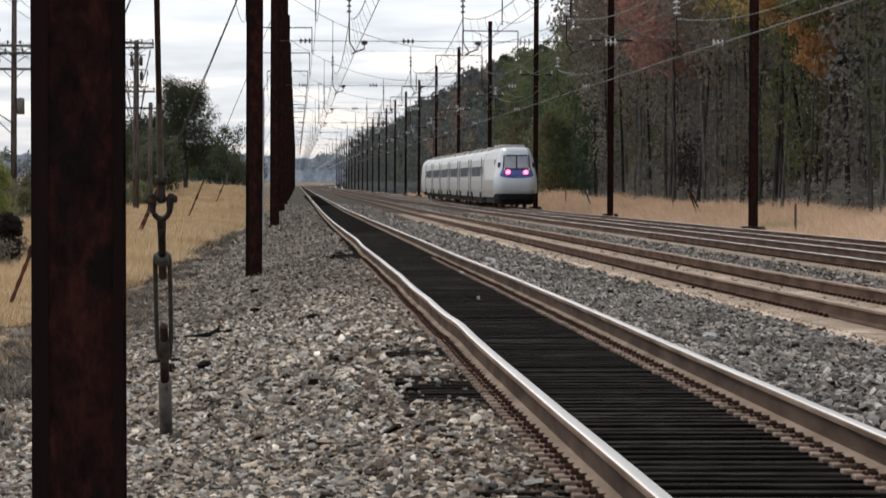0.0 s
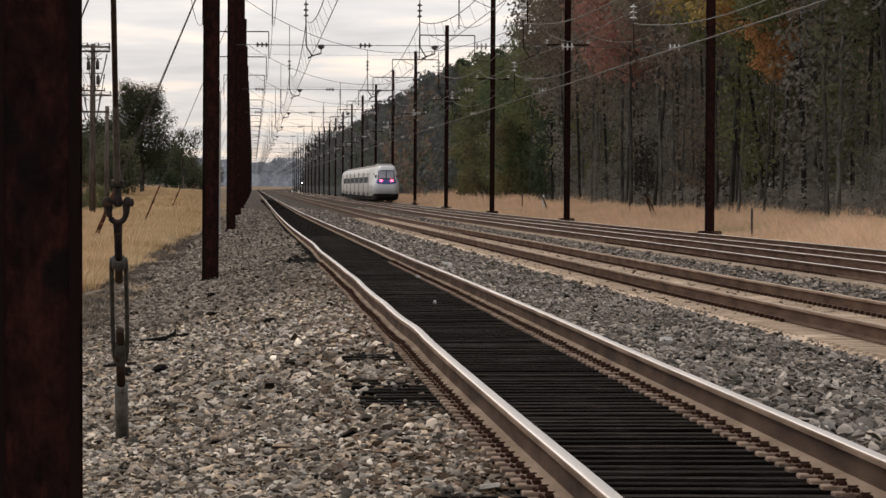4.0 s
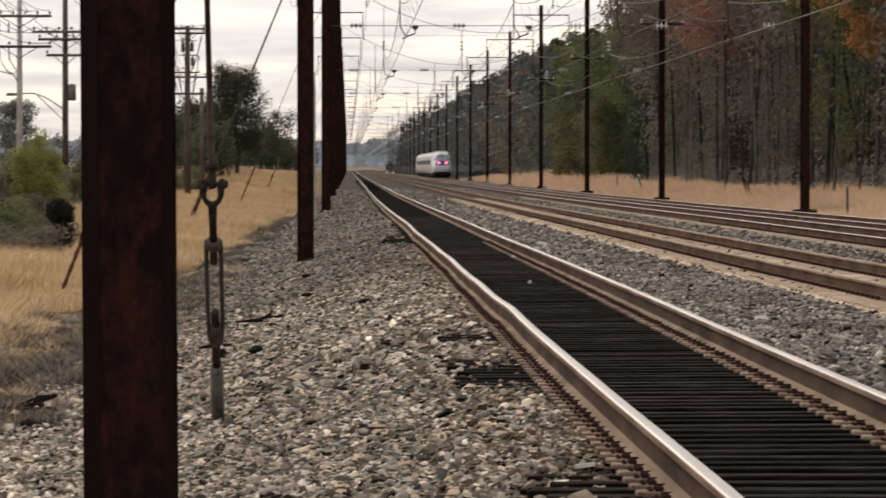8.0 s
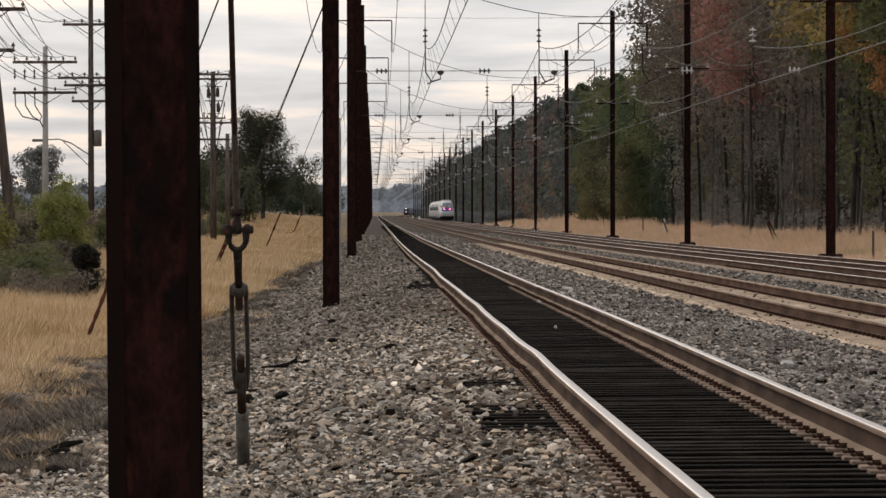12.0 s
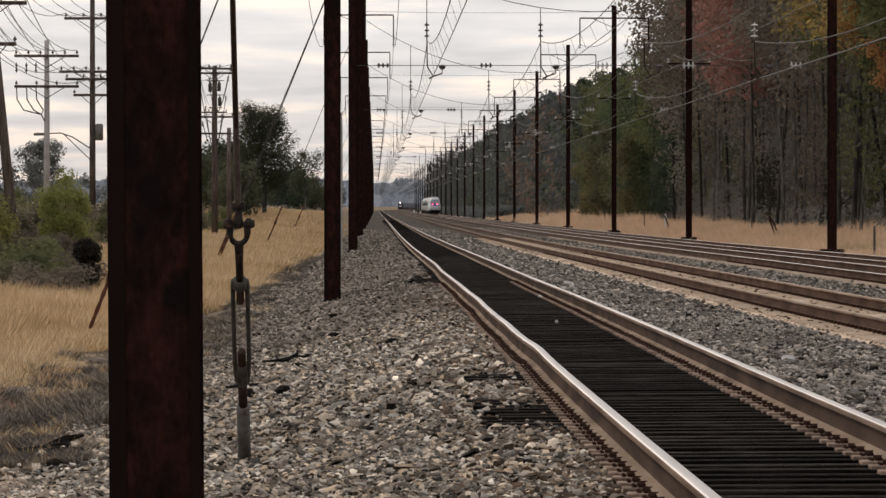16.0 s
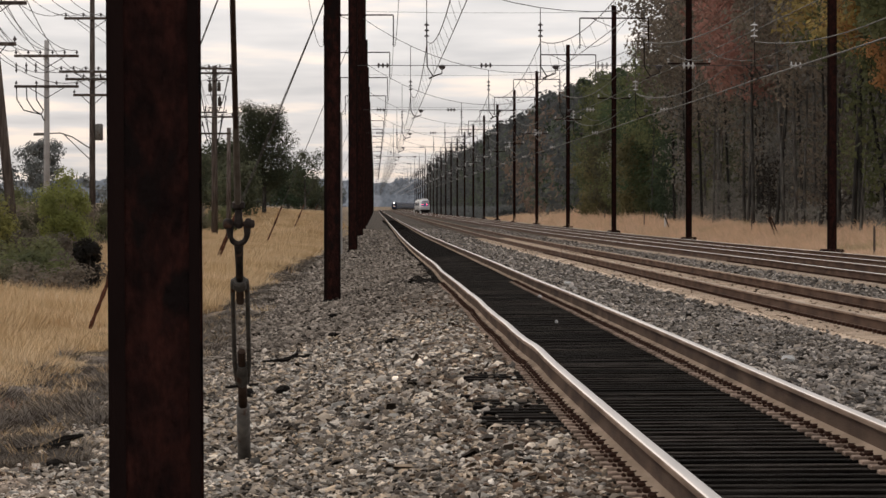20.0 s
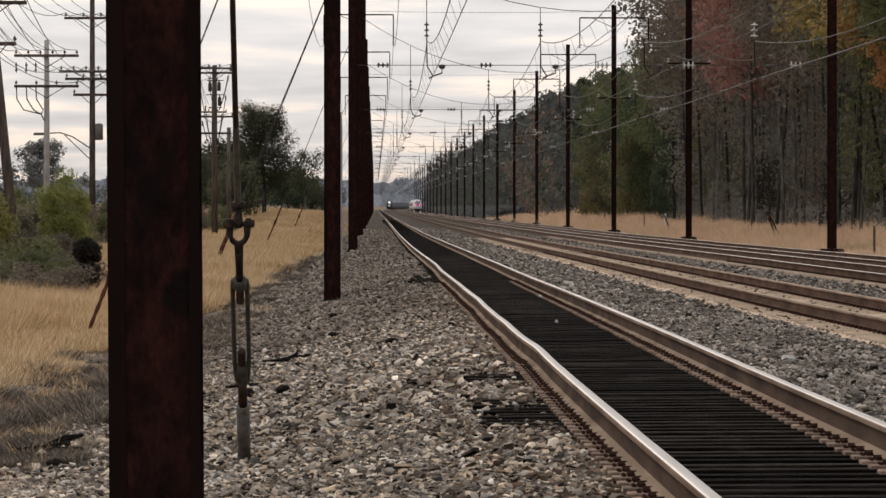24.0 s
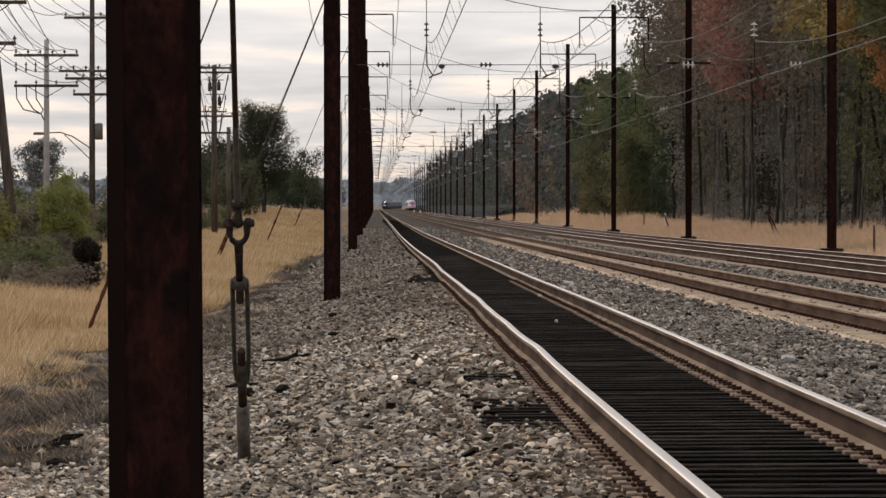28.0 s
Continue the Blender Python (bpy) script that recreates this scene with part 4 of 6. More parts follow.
            ob = new("utility_wire", Geo().tube(hang(s, t, sag, 12), 0.016, 4).mesh("utility_wire", M_CABLE))
            tagged(ob, "thin dark sagging roadside utility wire", "wire", "roadside wires")

    string(ec, eb, 9, 1.2)
    string(eb, ed, 9, 1.1)
    string(ed, [(-14, 430, 9.8), (-13.4, 430, 9.8), (-14.8, 430, 9.8)], 5, 1.3)
    string(ec, [(-13.5 + 0.4 * k, 85, 9.5 + 0.5 * (k % 3)) for k in range(8)], 9, 1.1)
    string(ea, [(-14.6 + 0.3 * k, 170, 9.5 + 0.4 * (k % 2)) for k in range(6)], 6, 0.9)


# ---- plants ----
def leaf_cloud(rng, centres, radii, per, size, flat=0.8):
    """Small tilted quads scattered in lumps; more of them towards each lump's skin."""
    n = len(centres) * per
    c = np.repeat(np.asarray(centres, float), per, axis=0)
    r = np.repeat(np.asarray(radii, float), per)[:, None]
    d = rng.normal(size=(n, 3))
    d /= np.linalg.norm(d, axis=1)[:, None]
    p = c + d * r * (rng.random((n, 1)) ** 0.45) * np.array([1, 1, flat])
    nrm = d + 0.28 * rng.normal(size=(n, 3)) + np.array([0, 0, 0.35])
    nrm /= np.linalg.norm(nrm, axis=1)[:, None]
    a = np.cross(nrm, rng.normal(size=(n, 3)))
    a /= np.linalg.norm(a, axis=1)[:, None] + 1e-9
    b = np.cross(nrm, a)
    s = size * (0.55 + 0.9 * rng.random((n, 1)))
    v = np.empty((n, 4, 3))
    v[:, 0], v[:, 1], v[:, 2], v[:, 3] = p - a * s, p - b * s * 0.55, p + a * s, p + b * s * 0.55
    return v.reshape(-1, 3), np.arange(n * 4).reshape(n, 4)


def trunk_and_limbs(rng, height, r0, first, limbs, reach, droop=0.0):
    """Conical where the limbs droop, else rounded."""
    g = Geo()
    lean = rng.normal(size=2) * 0.045 * height
    pts = [Vector((lean[0] * u + 0.08 * math.sin(u * 7 + lean[1]), lean[1] * u + 0.08 * math.cos(u * 5), height * u - 0.3)) for u in (0, 0.03, 0.2, 0.4, 0.6, 0.8, 0.97)]
    g.tube(pts, [r0 * 1.5, r0 * 1.1, r0 * 0.92, r0 * 0.78, r0 * 0.58, r0 * 0.34, 0.02], 7)
    tips, sizes = [], []
    for k in range(limbs):
        u = first + (0.97 - first) * (k + rng.random() * 0.7) / limbs
        a = k * 2.4 + rng.random() * 0.8
        q = max(0.0, (u - first) / (1 - first))
        ln = reach * ((1.05 - 0.75 * q) if droop else 1.1 * math.sqrt(max(0.08, 1 - ((q - 0.42) / 0.66) ** 2))) * (0.7 + 0.5 * rng.random())
        s = Vector((lean[0] * u, lean[1] * u, height * u - 0.3))
        e = s + Vector((math.cos(a) * ln, math.sin(a) * ln, ln * (0.55 - droop) + 0.2))
        mid = s.lerp(e, 0.5) + Vector((0, 0, -0.12 * ln))
        g.tube([s, mid, e], [r0 * 0.32 * (1.2 - u), r0 * 0.2 * (1.2 - u) + 0.01, 0.012], 5, cap=False)
        tips += [tuple(s.lerp(e, 0.62)), tuple(e)]
        sizes += [ln * 0.42 + 0.45, ln * 0.38 + 0.5]
    return g, tips, sizes


def tree(label, seed, height, leaves, per=70, first=0.45, limbs=14, reach=3.0, size=0.26, r0=0.135, droop=0.0, group="woodland trees beside the line", at=None):
    rng = np.random.default_rng(seed)
    g, tips, sizes = trunk_and_limbs(rng, height, r0, first, limbs, reach, droop)
    t = thing("tree", label, "tree", at or pose(0, 0, 0), group=group)
    part("trunk", g, M_BARK, t)
    v, f = leaf_cloud(rng, tips, sizes, per, size)
    part("crown", arrays_mesh("crown", v, f, leaves), None, t)
    return t


def evergreen(label, seed, height, leaves, at=None):
    """A full, uneven pine: whorls of drooping clumps round a trunk."""
    rng = np.random.default_rng(seed)
    t = thing("tree", label, "tree", at or pose(0, 0, 0), group="woodland trees beside the line")
    g = Geo()
    g.tube([(0.1 * math.sin(u * 6), 0.1 * math.cos(u * 5), height * u - 0.3) for u in (0, 0.2, 0.4, 0.6, 0.8, 0.98)], [0.26, 0.2, 0.16, 0.12, 0.07, 0.02], 7)
    cs, rs = [], []
    z = 0.06 * height
    while z < height * 0.985:
        q = z / height
        reach = (3.3 * (1 - q ** 2.4) + 0.25) * rng.uniform(0.75, 1.15) * min(1.0, 0.55 + 2.2 * q)
        m = 3 + int(reach * 2.0)
        for k in range(m):
            a = 2 * math.pi * (k + rng.random()) / m
            r = reach * rng.uniform(0.45, 0.95)
            c = (math.cos(a) * r, math.sin(a) * r, z + rng.uniform(-0.4, 0.4) - 0.12 * r)
            g.tube([(0, 0, z), c], [0.035, 0.01], 4, cap=False)
            cs.append(c)
            rs.append(0.30 * reach + rng.uniform(0.25, 0.5))
        z += rng.uniform(0.75, 1.25)
    part("trunk", g, M_BARK, t)
    v, f = leaf_cloud(rng, cs, rs, 110, 0.13, 0.75)
    part("crown", arrays_mesh("crown", v, f, leaves), None, t)
    return t


def woods():
    kinds = {
        "rust": [tree("tall tree with thin rust-red autumn crown at the wood's edge", k, 23.0, M_L_RUST, 110, 0.44, 20, 3.6, 0.20) for k in (1, 2)],
        "olive": [tree("tall tree with yellow-olive autumn leaves at the wood's edge", k, 23.0, M_L_OLIVE, 110, 0.50, 18, 3.3, 0.20, 0.15) for k in (3, 4)],
        "orange": [tree("tree with orange autumn crown at the wood's edge", k, 18.0, M_L_ORANGE, 110, 0.66, 12, 2.1, 0.18) for k in (5, 6)],
        "brown": [tree("slender grey-trunked tree with sparse faded leaves", k, 23.0, M_L_BROWN, 80, 0.52, 20, 3.2, 0.20, 0.14) for k in (7, 8, 9)],
        "green": [tree("tall tree with dull green crown at the wood's edge", k, 22.5, M_L_GREEN, 110, 0.40, 20, 3.3, 0.20, 0.14) for k in (10, 11)],
        "pine": [evergreen("dark evergreen tree with dense needles to the ground", k, 17.6, m) for k, m in ((12, M_L_DARK), (13, M_L_DARK), (26, M_L_PINE))],
        "bare": [tree("bare slender grey-trunked tree with few leaves", k, 21.5, m, 36, 0.46, 22, 2.5, 0.18, 0.13) for k, m in ((14, M_L_BROWN), (15, M_L_DEEP), (16, M_L_BROWN))],
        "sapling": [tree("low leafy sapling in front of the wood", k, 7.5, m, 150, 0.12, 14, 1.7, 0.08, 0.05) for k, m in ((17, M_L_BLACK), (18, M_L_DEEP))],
        "understory": [tree("thin half-bare young tree under taller trees", k, 9.0, m, 45, 0.24, 14, 2.2, 0.15, 0.055) for k, m in ((22, M_L_BROWN), (23, M_L_HEDGE), (24, M_L_DEEP), (25, M_L_GREEN))],
        "young": [tree("low leafy yellow-green sapling in front of evergreens", k, 7.5, m, 100, 0.10, 16, 1.8, 0.17, 0.05) for k, m in ((20, M_L_DULL), (19, M_L_GREEN), (27, M_L_SCRUB))],
    }
    used = set()
    rng = random.Random(8)

    def place(kind, x, y, s):
        fresh = [k for k in range(len(kinds[kind])) if (kind, k) not in used]
        k = fresh[0] if fresh else rng.randrange(len(kinds[kind]))
        src = kinds[kind][k]
        m = pose(x, y, field_z(x, y) - 0.1, 0, 0, rng.uniform(0, 360)) @ Matrix.Diagonal((s * rng.uniform(0.85, 1.15), s * rng.uniform(0.85, 1.15), s, 1))
        if (kind, k) not in used:
            used.add((kind, k))
            src.matrix_basis = m
            return
        c = copy_thing(src, Matrix.Identity(4))
        c.matrix_basis = m

    def choose(y):
        zones = ((252, ("brown", "olive", "bare", "green", "bare")), (283, ("bare", "green", "green")), (300, ("green", "brown", "bare", "olive")), (330, ("bare", "brown")), (342, ("brown", "bare", "brown")), (395, ("bare",)),
                 (420, ("brown", "bare", "brown")), (462, ("brown", "bare", "brown", "bare", "brown")), (520, ("pine", "pine", "green")), (700, ("pine", "pine", "pine", "green")), (9999, ("brown", "rust", "olive", "pine", "brown")))
        for lim, ks in zones:
            if y < lim:
                return rng.choice(ks)

    for kind, x, y, k in (("orange", 26.8, 274, 0.80), ("orange", 26.9, 262, 0.62), ("orange", 27.2, 283, 1.28), ("understory", 27.6, 300, 0.8), ("green", 28.0, 264, 0.92), ("olive", 28.4, 274, 0.78), ("olive", 27.6, 296, 1.0), ("olive", 27.8, 310, 0.98), ("olive", 28.6, 323, 1.0), ("rust", 26.6, 350, 0.92), ("rust", 26.9, 358, 1.0), ("rust", 27.4, 368, 0.98),
                          ("olive", 30.0, 214, 0.95), ("understory", 28.5, 222, 1.15), ("orange", 29.6, 231, 1.1), ("green", 29.4, 240, 0.95), ("understory", 28.6, 247, 1.1), ("orange", 29.8, 259, 1.0), ("understory", 28.4, 270, 1.2),
                          ("young", 26.4, 505, 1.2), ("understory", 26.8, 520, 0.9), ("young", 26.4, 532, 1.0), ("young", 26.6, 548, 1.35), ("young", 26.2, 560, 1.1), ("young", 27.0, 572, 1.5), ("young", 26.4, 588, 1.2), ("young", 26.8, 606, 0.9)):
        place(kind, x, y, k)
    y = 214.0
    while y < 520:
        place("understory", rng.uniform(28.6, 34.5), y, rng.uniform(0.7, 1.25))
        y += rng.uniform(3.0, 9.0)
    y = 207.0
    while y < 700:
        place("young" if y > 500 else "sapling", rng.uniform(26.8, 31.5), y, rng.uniform(0.35, 0.8) * (1.5 if y > 520 else 1.0))
        y += rng.uniform(8.0, 24.0)
    for row, (x0, x1, gap) in enumerate(((27.2, 30.4, 6.6), (30.5, 34.0, 9.0), (35, 39, 12.0))):
        y = 205.0 + row * 2
        while y < 640:
            kind = choose(y)
            place(kind, rng.uniform(x0, x1), y, rng.uniform(0.9, 1.06) * (1.0 if y < 462 else 0.86 if y < 490 else 0.98 if kind == "pine" else 0.76))
            if row == 0 and y < 480 and rng.random() < 0.22:
                place("bare", rng.uniform(26.8, 29.0), y + rng.uniform(1, 4), rng.uniform(0.7, 1.0))
            y += gap * rng.uniform(0.6, 1.4) * (1.0 if y < 450 else 1.4)


def wood_mass():
    """The depth of the wood behind its edge, and the far wood along the line."""
    rng = np.random.default_rng(21)
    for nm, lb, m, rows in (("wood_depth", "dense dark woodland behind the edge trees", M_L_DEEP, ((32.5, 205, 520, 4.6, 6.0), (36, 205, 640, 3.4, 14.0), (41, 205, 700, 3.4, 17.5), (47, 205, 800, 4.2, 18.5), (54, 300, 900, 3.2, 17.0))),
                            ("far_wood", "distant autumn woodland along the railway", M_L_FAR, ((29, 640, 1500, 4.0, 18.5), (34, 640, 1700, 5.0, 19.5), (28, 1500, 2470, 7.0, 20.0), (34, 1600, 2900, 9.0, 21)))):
        cs, rs = [], []
        for x, y0, y1, gap, h in rows:
            y = y0
            while y < y1:
                hh = h * rng.uniform(0.82, 1.06)
                for z in np.arange(1.0, hh, 2.4):
                    wgt = 2.6 if z < hh - 3 else 1.6
                    cs.append((x + rng.normal() * 1.6 + bend(y), y + rng.normal() * 1.5, field_z(x, y) + z))
                    rs.append(wgt * rng.uniform(0.7, 1.2))
                y += gap * rng.uniform(0.7, 1.3)
        v, f = leaf_cloud(rng, cs, rs, 80 if nm == "wood_depth" else 34, 0.26 if nm == "wood_depth" else 0.5, 1.0)
        ob = new(nm, arrays_mesh(nm, v, f, m))
        tagged(ob, lb, "woodland", kind="stuff")
    # mixed colours in the far wood
    for nm, lb, m, s, y0, y1 in (("far_evergreens", "distant dark evergreens in the woodland", M_L_DARK, 31, 640, 800), ("far_russet_trees", "distant russet trees in the woodland", M_L_RUSSET, 32, 700, 960),
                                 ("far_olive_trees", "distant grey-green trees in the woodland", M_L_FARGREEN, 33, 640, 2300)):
        r2 = np.random.default_rng(s)
        cs, rs = [], []
        y = y0
        while y < y1:
            hh = r2.uniform(15, 19.5)
            x = r2.uniform(27, 29)
            for z in np.arange(1.5, hh, 2.0):
                cs.append((x + r2.normal() * 0.9, y + r2.normal() * 1.0, field_z(x, y) + z))
                rs.append(max(0.8, 2.3 * (1 - (z / hh) ** 3 * 0.7)))
            y += r2.uniform(8, 26) * (0.55 if s == 32 else 1.0)
        v, f = leaf_cloud(r2, cs, rs, 60, 0.45, 1.0)
        tagged(new(nm, arrays_mesh(nm, v, f, m)), lb, "woodland", kind="stuff")
    # undergrowth along the edge of the wood
    r3 = np.random.default_rng(35)
    n = 1500
    ys = 205 + 900 * r3.random(n) ** 1.5
    xs = r3.uniform(27.5, 36, n)
    cs = [(x, y, field_z(x, y) + r3.uniform(0.2, 1.4)) for x, y in zip(xs, ys)]
    v, f = leaf_cloud(r3, cs, r3.uniform(0.5, 1.3, n), 45, 0.13, 0.8)
    tagged(new("undergrowth", arrays_mesh("undergrowth", v, f, M_L_DEEP)), "low dark undergrowth along the edge of the wood", "undergrowth", kind="stuff")
    n = 2600
    ys = 860 + 1900 * r3.random(n) ** 1.2
    xs = 20.8 + 7.5 * r3.random(n)
    cs = [(x + bend(y), y, field_z(x, y) + r3.uniform(0.1, 1.5)) for x, y in zip(xs, ys)]
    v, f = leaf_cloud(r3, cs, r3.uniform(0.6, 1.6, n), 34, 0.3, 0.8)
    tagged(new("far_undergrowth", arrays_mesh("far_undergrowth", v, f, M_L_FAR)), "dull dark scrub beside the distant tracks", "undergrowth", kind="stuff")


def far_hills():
    """Wooded ridges that close the view: the furthest a plain backdrop, self-lit for haze."""
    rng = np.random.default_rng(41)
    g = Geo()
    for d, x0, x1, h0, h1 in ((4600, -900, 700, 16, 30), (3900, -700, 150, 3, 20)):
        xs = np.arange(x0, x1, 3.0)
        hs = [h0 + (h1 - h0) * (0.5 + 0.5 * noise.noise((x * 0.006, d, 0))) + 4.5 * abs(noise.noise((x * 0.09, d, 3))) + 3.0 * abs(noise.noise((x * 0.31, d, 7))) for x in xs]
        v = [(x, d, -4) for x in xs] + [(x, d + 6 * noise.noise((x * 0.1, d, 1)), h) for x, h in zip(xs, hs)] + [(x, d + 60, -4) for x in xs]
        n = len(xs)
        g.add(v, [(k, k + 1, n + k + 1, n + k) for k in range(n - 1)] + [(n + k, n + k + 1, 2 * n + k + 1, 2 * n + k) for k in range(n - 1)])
    tagged(new("backdrop", g.mesh("backdrop", M_RIDGE)), "wooded ridge backdrop closing the distance, blue haze painted in", "ridge", kind="structure")
    # The curve treeline shares the ridge's painted haze and glow.
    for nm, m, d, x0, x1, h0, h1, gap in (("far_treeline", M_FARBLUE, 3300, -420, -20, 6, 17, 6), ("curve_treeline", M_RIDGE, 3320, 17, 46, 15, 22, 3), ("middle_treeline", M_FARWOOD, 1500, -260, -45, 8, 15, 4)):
        cs, rs = [], []
        x = x0
        while x < x1:
            h = h0 + (h1 - h0) * (0.5 + 0.5 * noise.noise((x * 0.012, d * 0.01, 0))) * rng.uniform(0.8, 1.15)
            for z in np.arange(0, h, 3.0):
                cs.append((x + rng.normal() * 2, d + rng.normal() * 12, z))
                rs.append(3.4 * rng.uniform(0.7, 1.2))
            x += gap * rng.uniform(0.6, 1.4)
        v, f = leaf_cloud(rng, cs, rs, 60, 1.3 if d > 2000 else 0.6, 0.9)
        tagged(new(nm, arrays_mesh(nm, v, f, m)), "distant trees beyond the field, haze painted into their colour", "woodland", kind="stuff")


def shrub(label, seed, w, h, leaves, per=90, size=0.13, category="shrub", at=None, lumps=16):
    rng = np.random.default_rng(seed)
    t = thing("shrub", label, category, at, group="shrubs beside the field")
    g = Geo()
    cs, rs = [], []
    for k in range(lumps):
        a, q = rng.random() * 6.28, rng.random() ** 0.6
        z = h * (0.15 + 0.75 * rng.random() * (1 - 0.45 * q))
        c = (math.cos(a) * q * w / 2 * 0.8, math.sin(a) * q * w / 2 * 0.8, z)
        cs.append(c)
        rs.append(0.17 * w + 0.12 * h * rng.random())
        g.tube([(c[0] * 0.15, c[1] * 0.15, -0.2), (c[0] * 0.5, c[1] * 0.5, z * 0.6), c], [0.035, 0.022, 0.008], 5, cap=False)
    part("woody_base", g, M_BARK, t)
    v, f = leaf_cloud(rng, cs, rs, per, size)
    part("foliage", arrays_mesh("foliage", v, f, leaves), None, t)
    return t


def left_plants():
    def at(x, y, s=1.0):
        return pose(x, y, field_z(x, y) - 0.05) @ Matrix.Diagonal((s, s, s, 1))

    rng = random.Random(17)
    shrub("bright green rounded shrub among dull bushes", 51, 2.2, 4.1, M_L_BRIGHT, 420, 0.05, at=at(-11.55, 185), lumps=30)
    ball = thing("shrub", "dark round clipped-looking shrub at the edge of dry grass", "shrub", at(-8.1, 140), group="shrubs beside the field")
    r2 = np.random.default_rng(52)
    cs = r2.normal(size=(60, 3))
    cs = cs / np.linalg.norm(cs, axis=1)[:, None] * (0.36 * r2.random((60, 1)) ** 0.4) + np.array([0, 0, 1.42])
    cs = np.vstack([cs, r2.normal(size=(14, 3)) * np.array([0.2, 0.2, 0.25]) + np.array([0, 0, 0.75])])
    g = Geo()
    for c in cs[::6]:
        g.tube([(c[0] * 0.2, c[1] * 0.2, -0.15), (c[0] * 0.5, c[1] * 0.5, c[2] * 0.6), tuple(c)], [0.03, 0.02, 0.008], 5, cap=False)
    part("woody_base", g, M_BARK, ball)
    v, f = leaf_cloud(r2, cs, np.full(len(cs), 0.17), 130, 0.035)
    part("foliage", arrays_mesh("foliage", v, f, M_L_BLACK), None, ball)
    shrub("yellow-green leafy shrub among dull bushes", 57, 2.3, 3.6, M_L_YELLOW, 300, 0.06, at=at(-13.2, 166), lumps=24)
    tree("thin feathery half-bare tree behind roadside shrubs", 66, 5.0, M_L_BROWN, 70, 0.2, 20, 0.45, 0.06, 0.06, group="field trees", at=at(-17.9, 186))
    protos = [shrub("tangled green and brown roadside shrub", 53 + k, 2.6, 2.3, m, 190, 0.07) for k, m in enumerate((M_L_SCRUB, M_L_GREEN, M_L_BROWN, M_L_SCRUB))]
    places = [(-12.8, 168), (-14.2, 170), (-15.8, 172), (-15.0, 178), (-16.8, 180), (-13.6, 182), (-18.2, 186), (-17.0, 194), (-19.5, 200), (-16.2, 205), (-8.9, 137), (-9.9, 141), (-11.0, 139), (-12.2, 143), (-9.3, 149), (-10.4, 152), (-11.6, 156), (-13.2, 150), (-11.0, 164), (-12.6, 158), (-13.6, 172), (-12.2, 182), (-14.5, 190), (-11.6, 192), (-13.2, 205), (-15.5, 214), (-13.8, 225), (-16.5, 232), (-12.4, 230), (-15.0, 250), (-17.5, 255), (-19, 270), (-13.4, 262), (-16, 285), (-12, 300), (-14, 320), (-12.5, 345), (-11.3, 365), (-13, 390), (-14.6, 148), (-16, 165), (-17.4, 185), (-18.6, 205)]
    for i, (x, y) in enumerate(places):
        m = pose(x, y, field_z(x, y) - 0.1, 0, 0, rng.uniform(0, 360)) @ Matrix.Diagonal((1, 1, rng.uniform(0.7, 1.05) * (1.5 if y > 165 and x < -12.5 else 0.85 if y < 200 else 1.1), 1))
        if i < 4:
            protos[i].matrix_basis = m
        else:
            copy_thing(protos[i * 7 % 4 if y < 170 else i % 3], Matrix.Identity(4)).matrix_basis = m
    g = "field trees"
    tree("dark green spreading tree beyond the dry grass", 61, 9.3, M_L_HEDGE, 620, 0.24, 26, 1.85, 0.075, 0.2, group=g, at=at(-9.8, 440))
    tree("dark green tree beyond the dry grass", 62, 6.0, M_L_HEDGE, 200, 0.15, 16, 2.0, 0.16, 0.18, group=g, at=at(-12.9, 450))
    tree("small half-bare tree beyond the dry grass", 63, 6.3, M_L_HEDGE, 90, 0.25, 15, 1.5, 0.10, 0.12, group=g, at=at(-7.4, 520))
    tree("small dark bushy tree beyond the dry grass", 64, 4.4, M_L_DARK, 130, 0.1, 14, 1.8, 0.15, 0.12, group=g, at=at(-9.4, 540))
    tree("far grey-green tree behind the shrubs, paled by painted haze", 65, 8.5, M_FARWOOD, 220, 0.2, 16, 2.2, 0.17, 0.14, group=g, at=at(-46.8, 700))
    for k, (x, y, h) in enumerate(((-11.6, 420, 4.0), (-14.0, 430, 4.4), (-12.2, 480, 4.2), (-15.5, 455, 4.6), (-8.6, 600, 3.4), (-10.6, 600, 3.8), (-6.8, 640, 3.0))):
        tree("dark bushy tree in a hedge line", 70 + k, h, M_L_HEDGE, 170, 0.08, 14, 1.8, 0.13, 0.12, group=g, at=at(x, y))


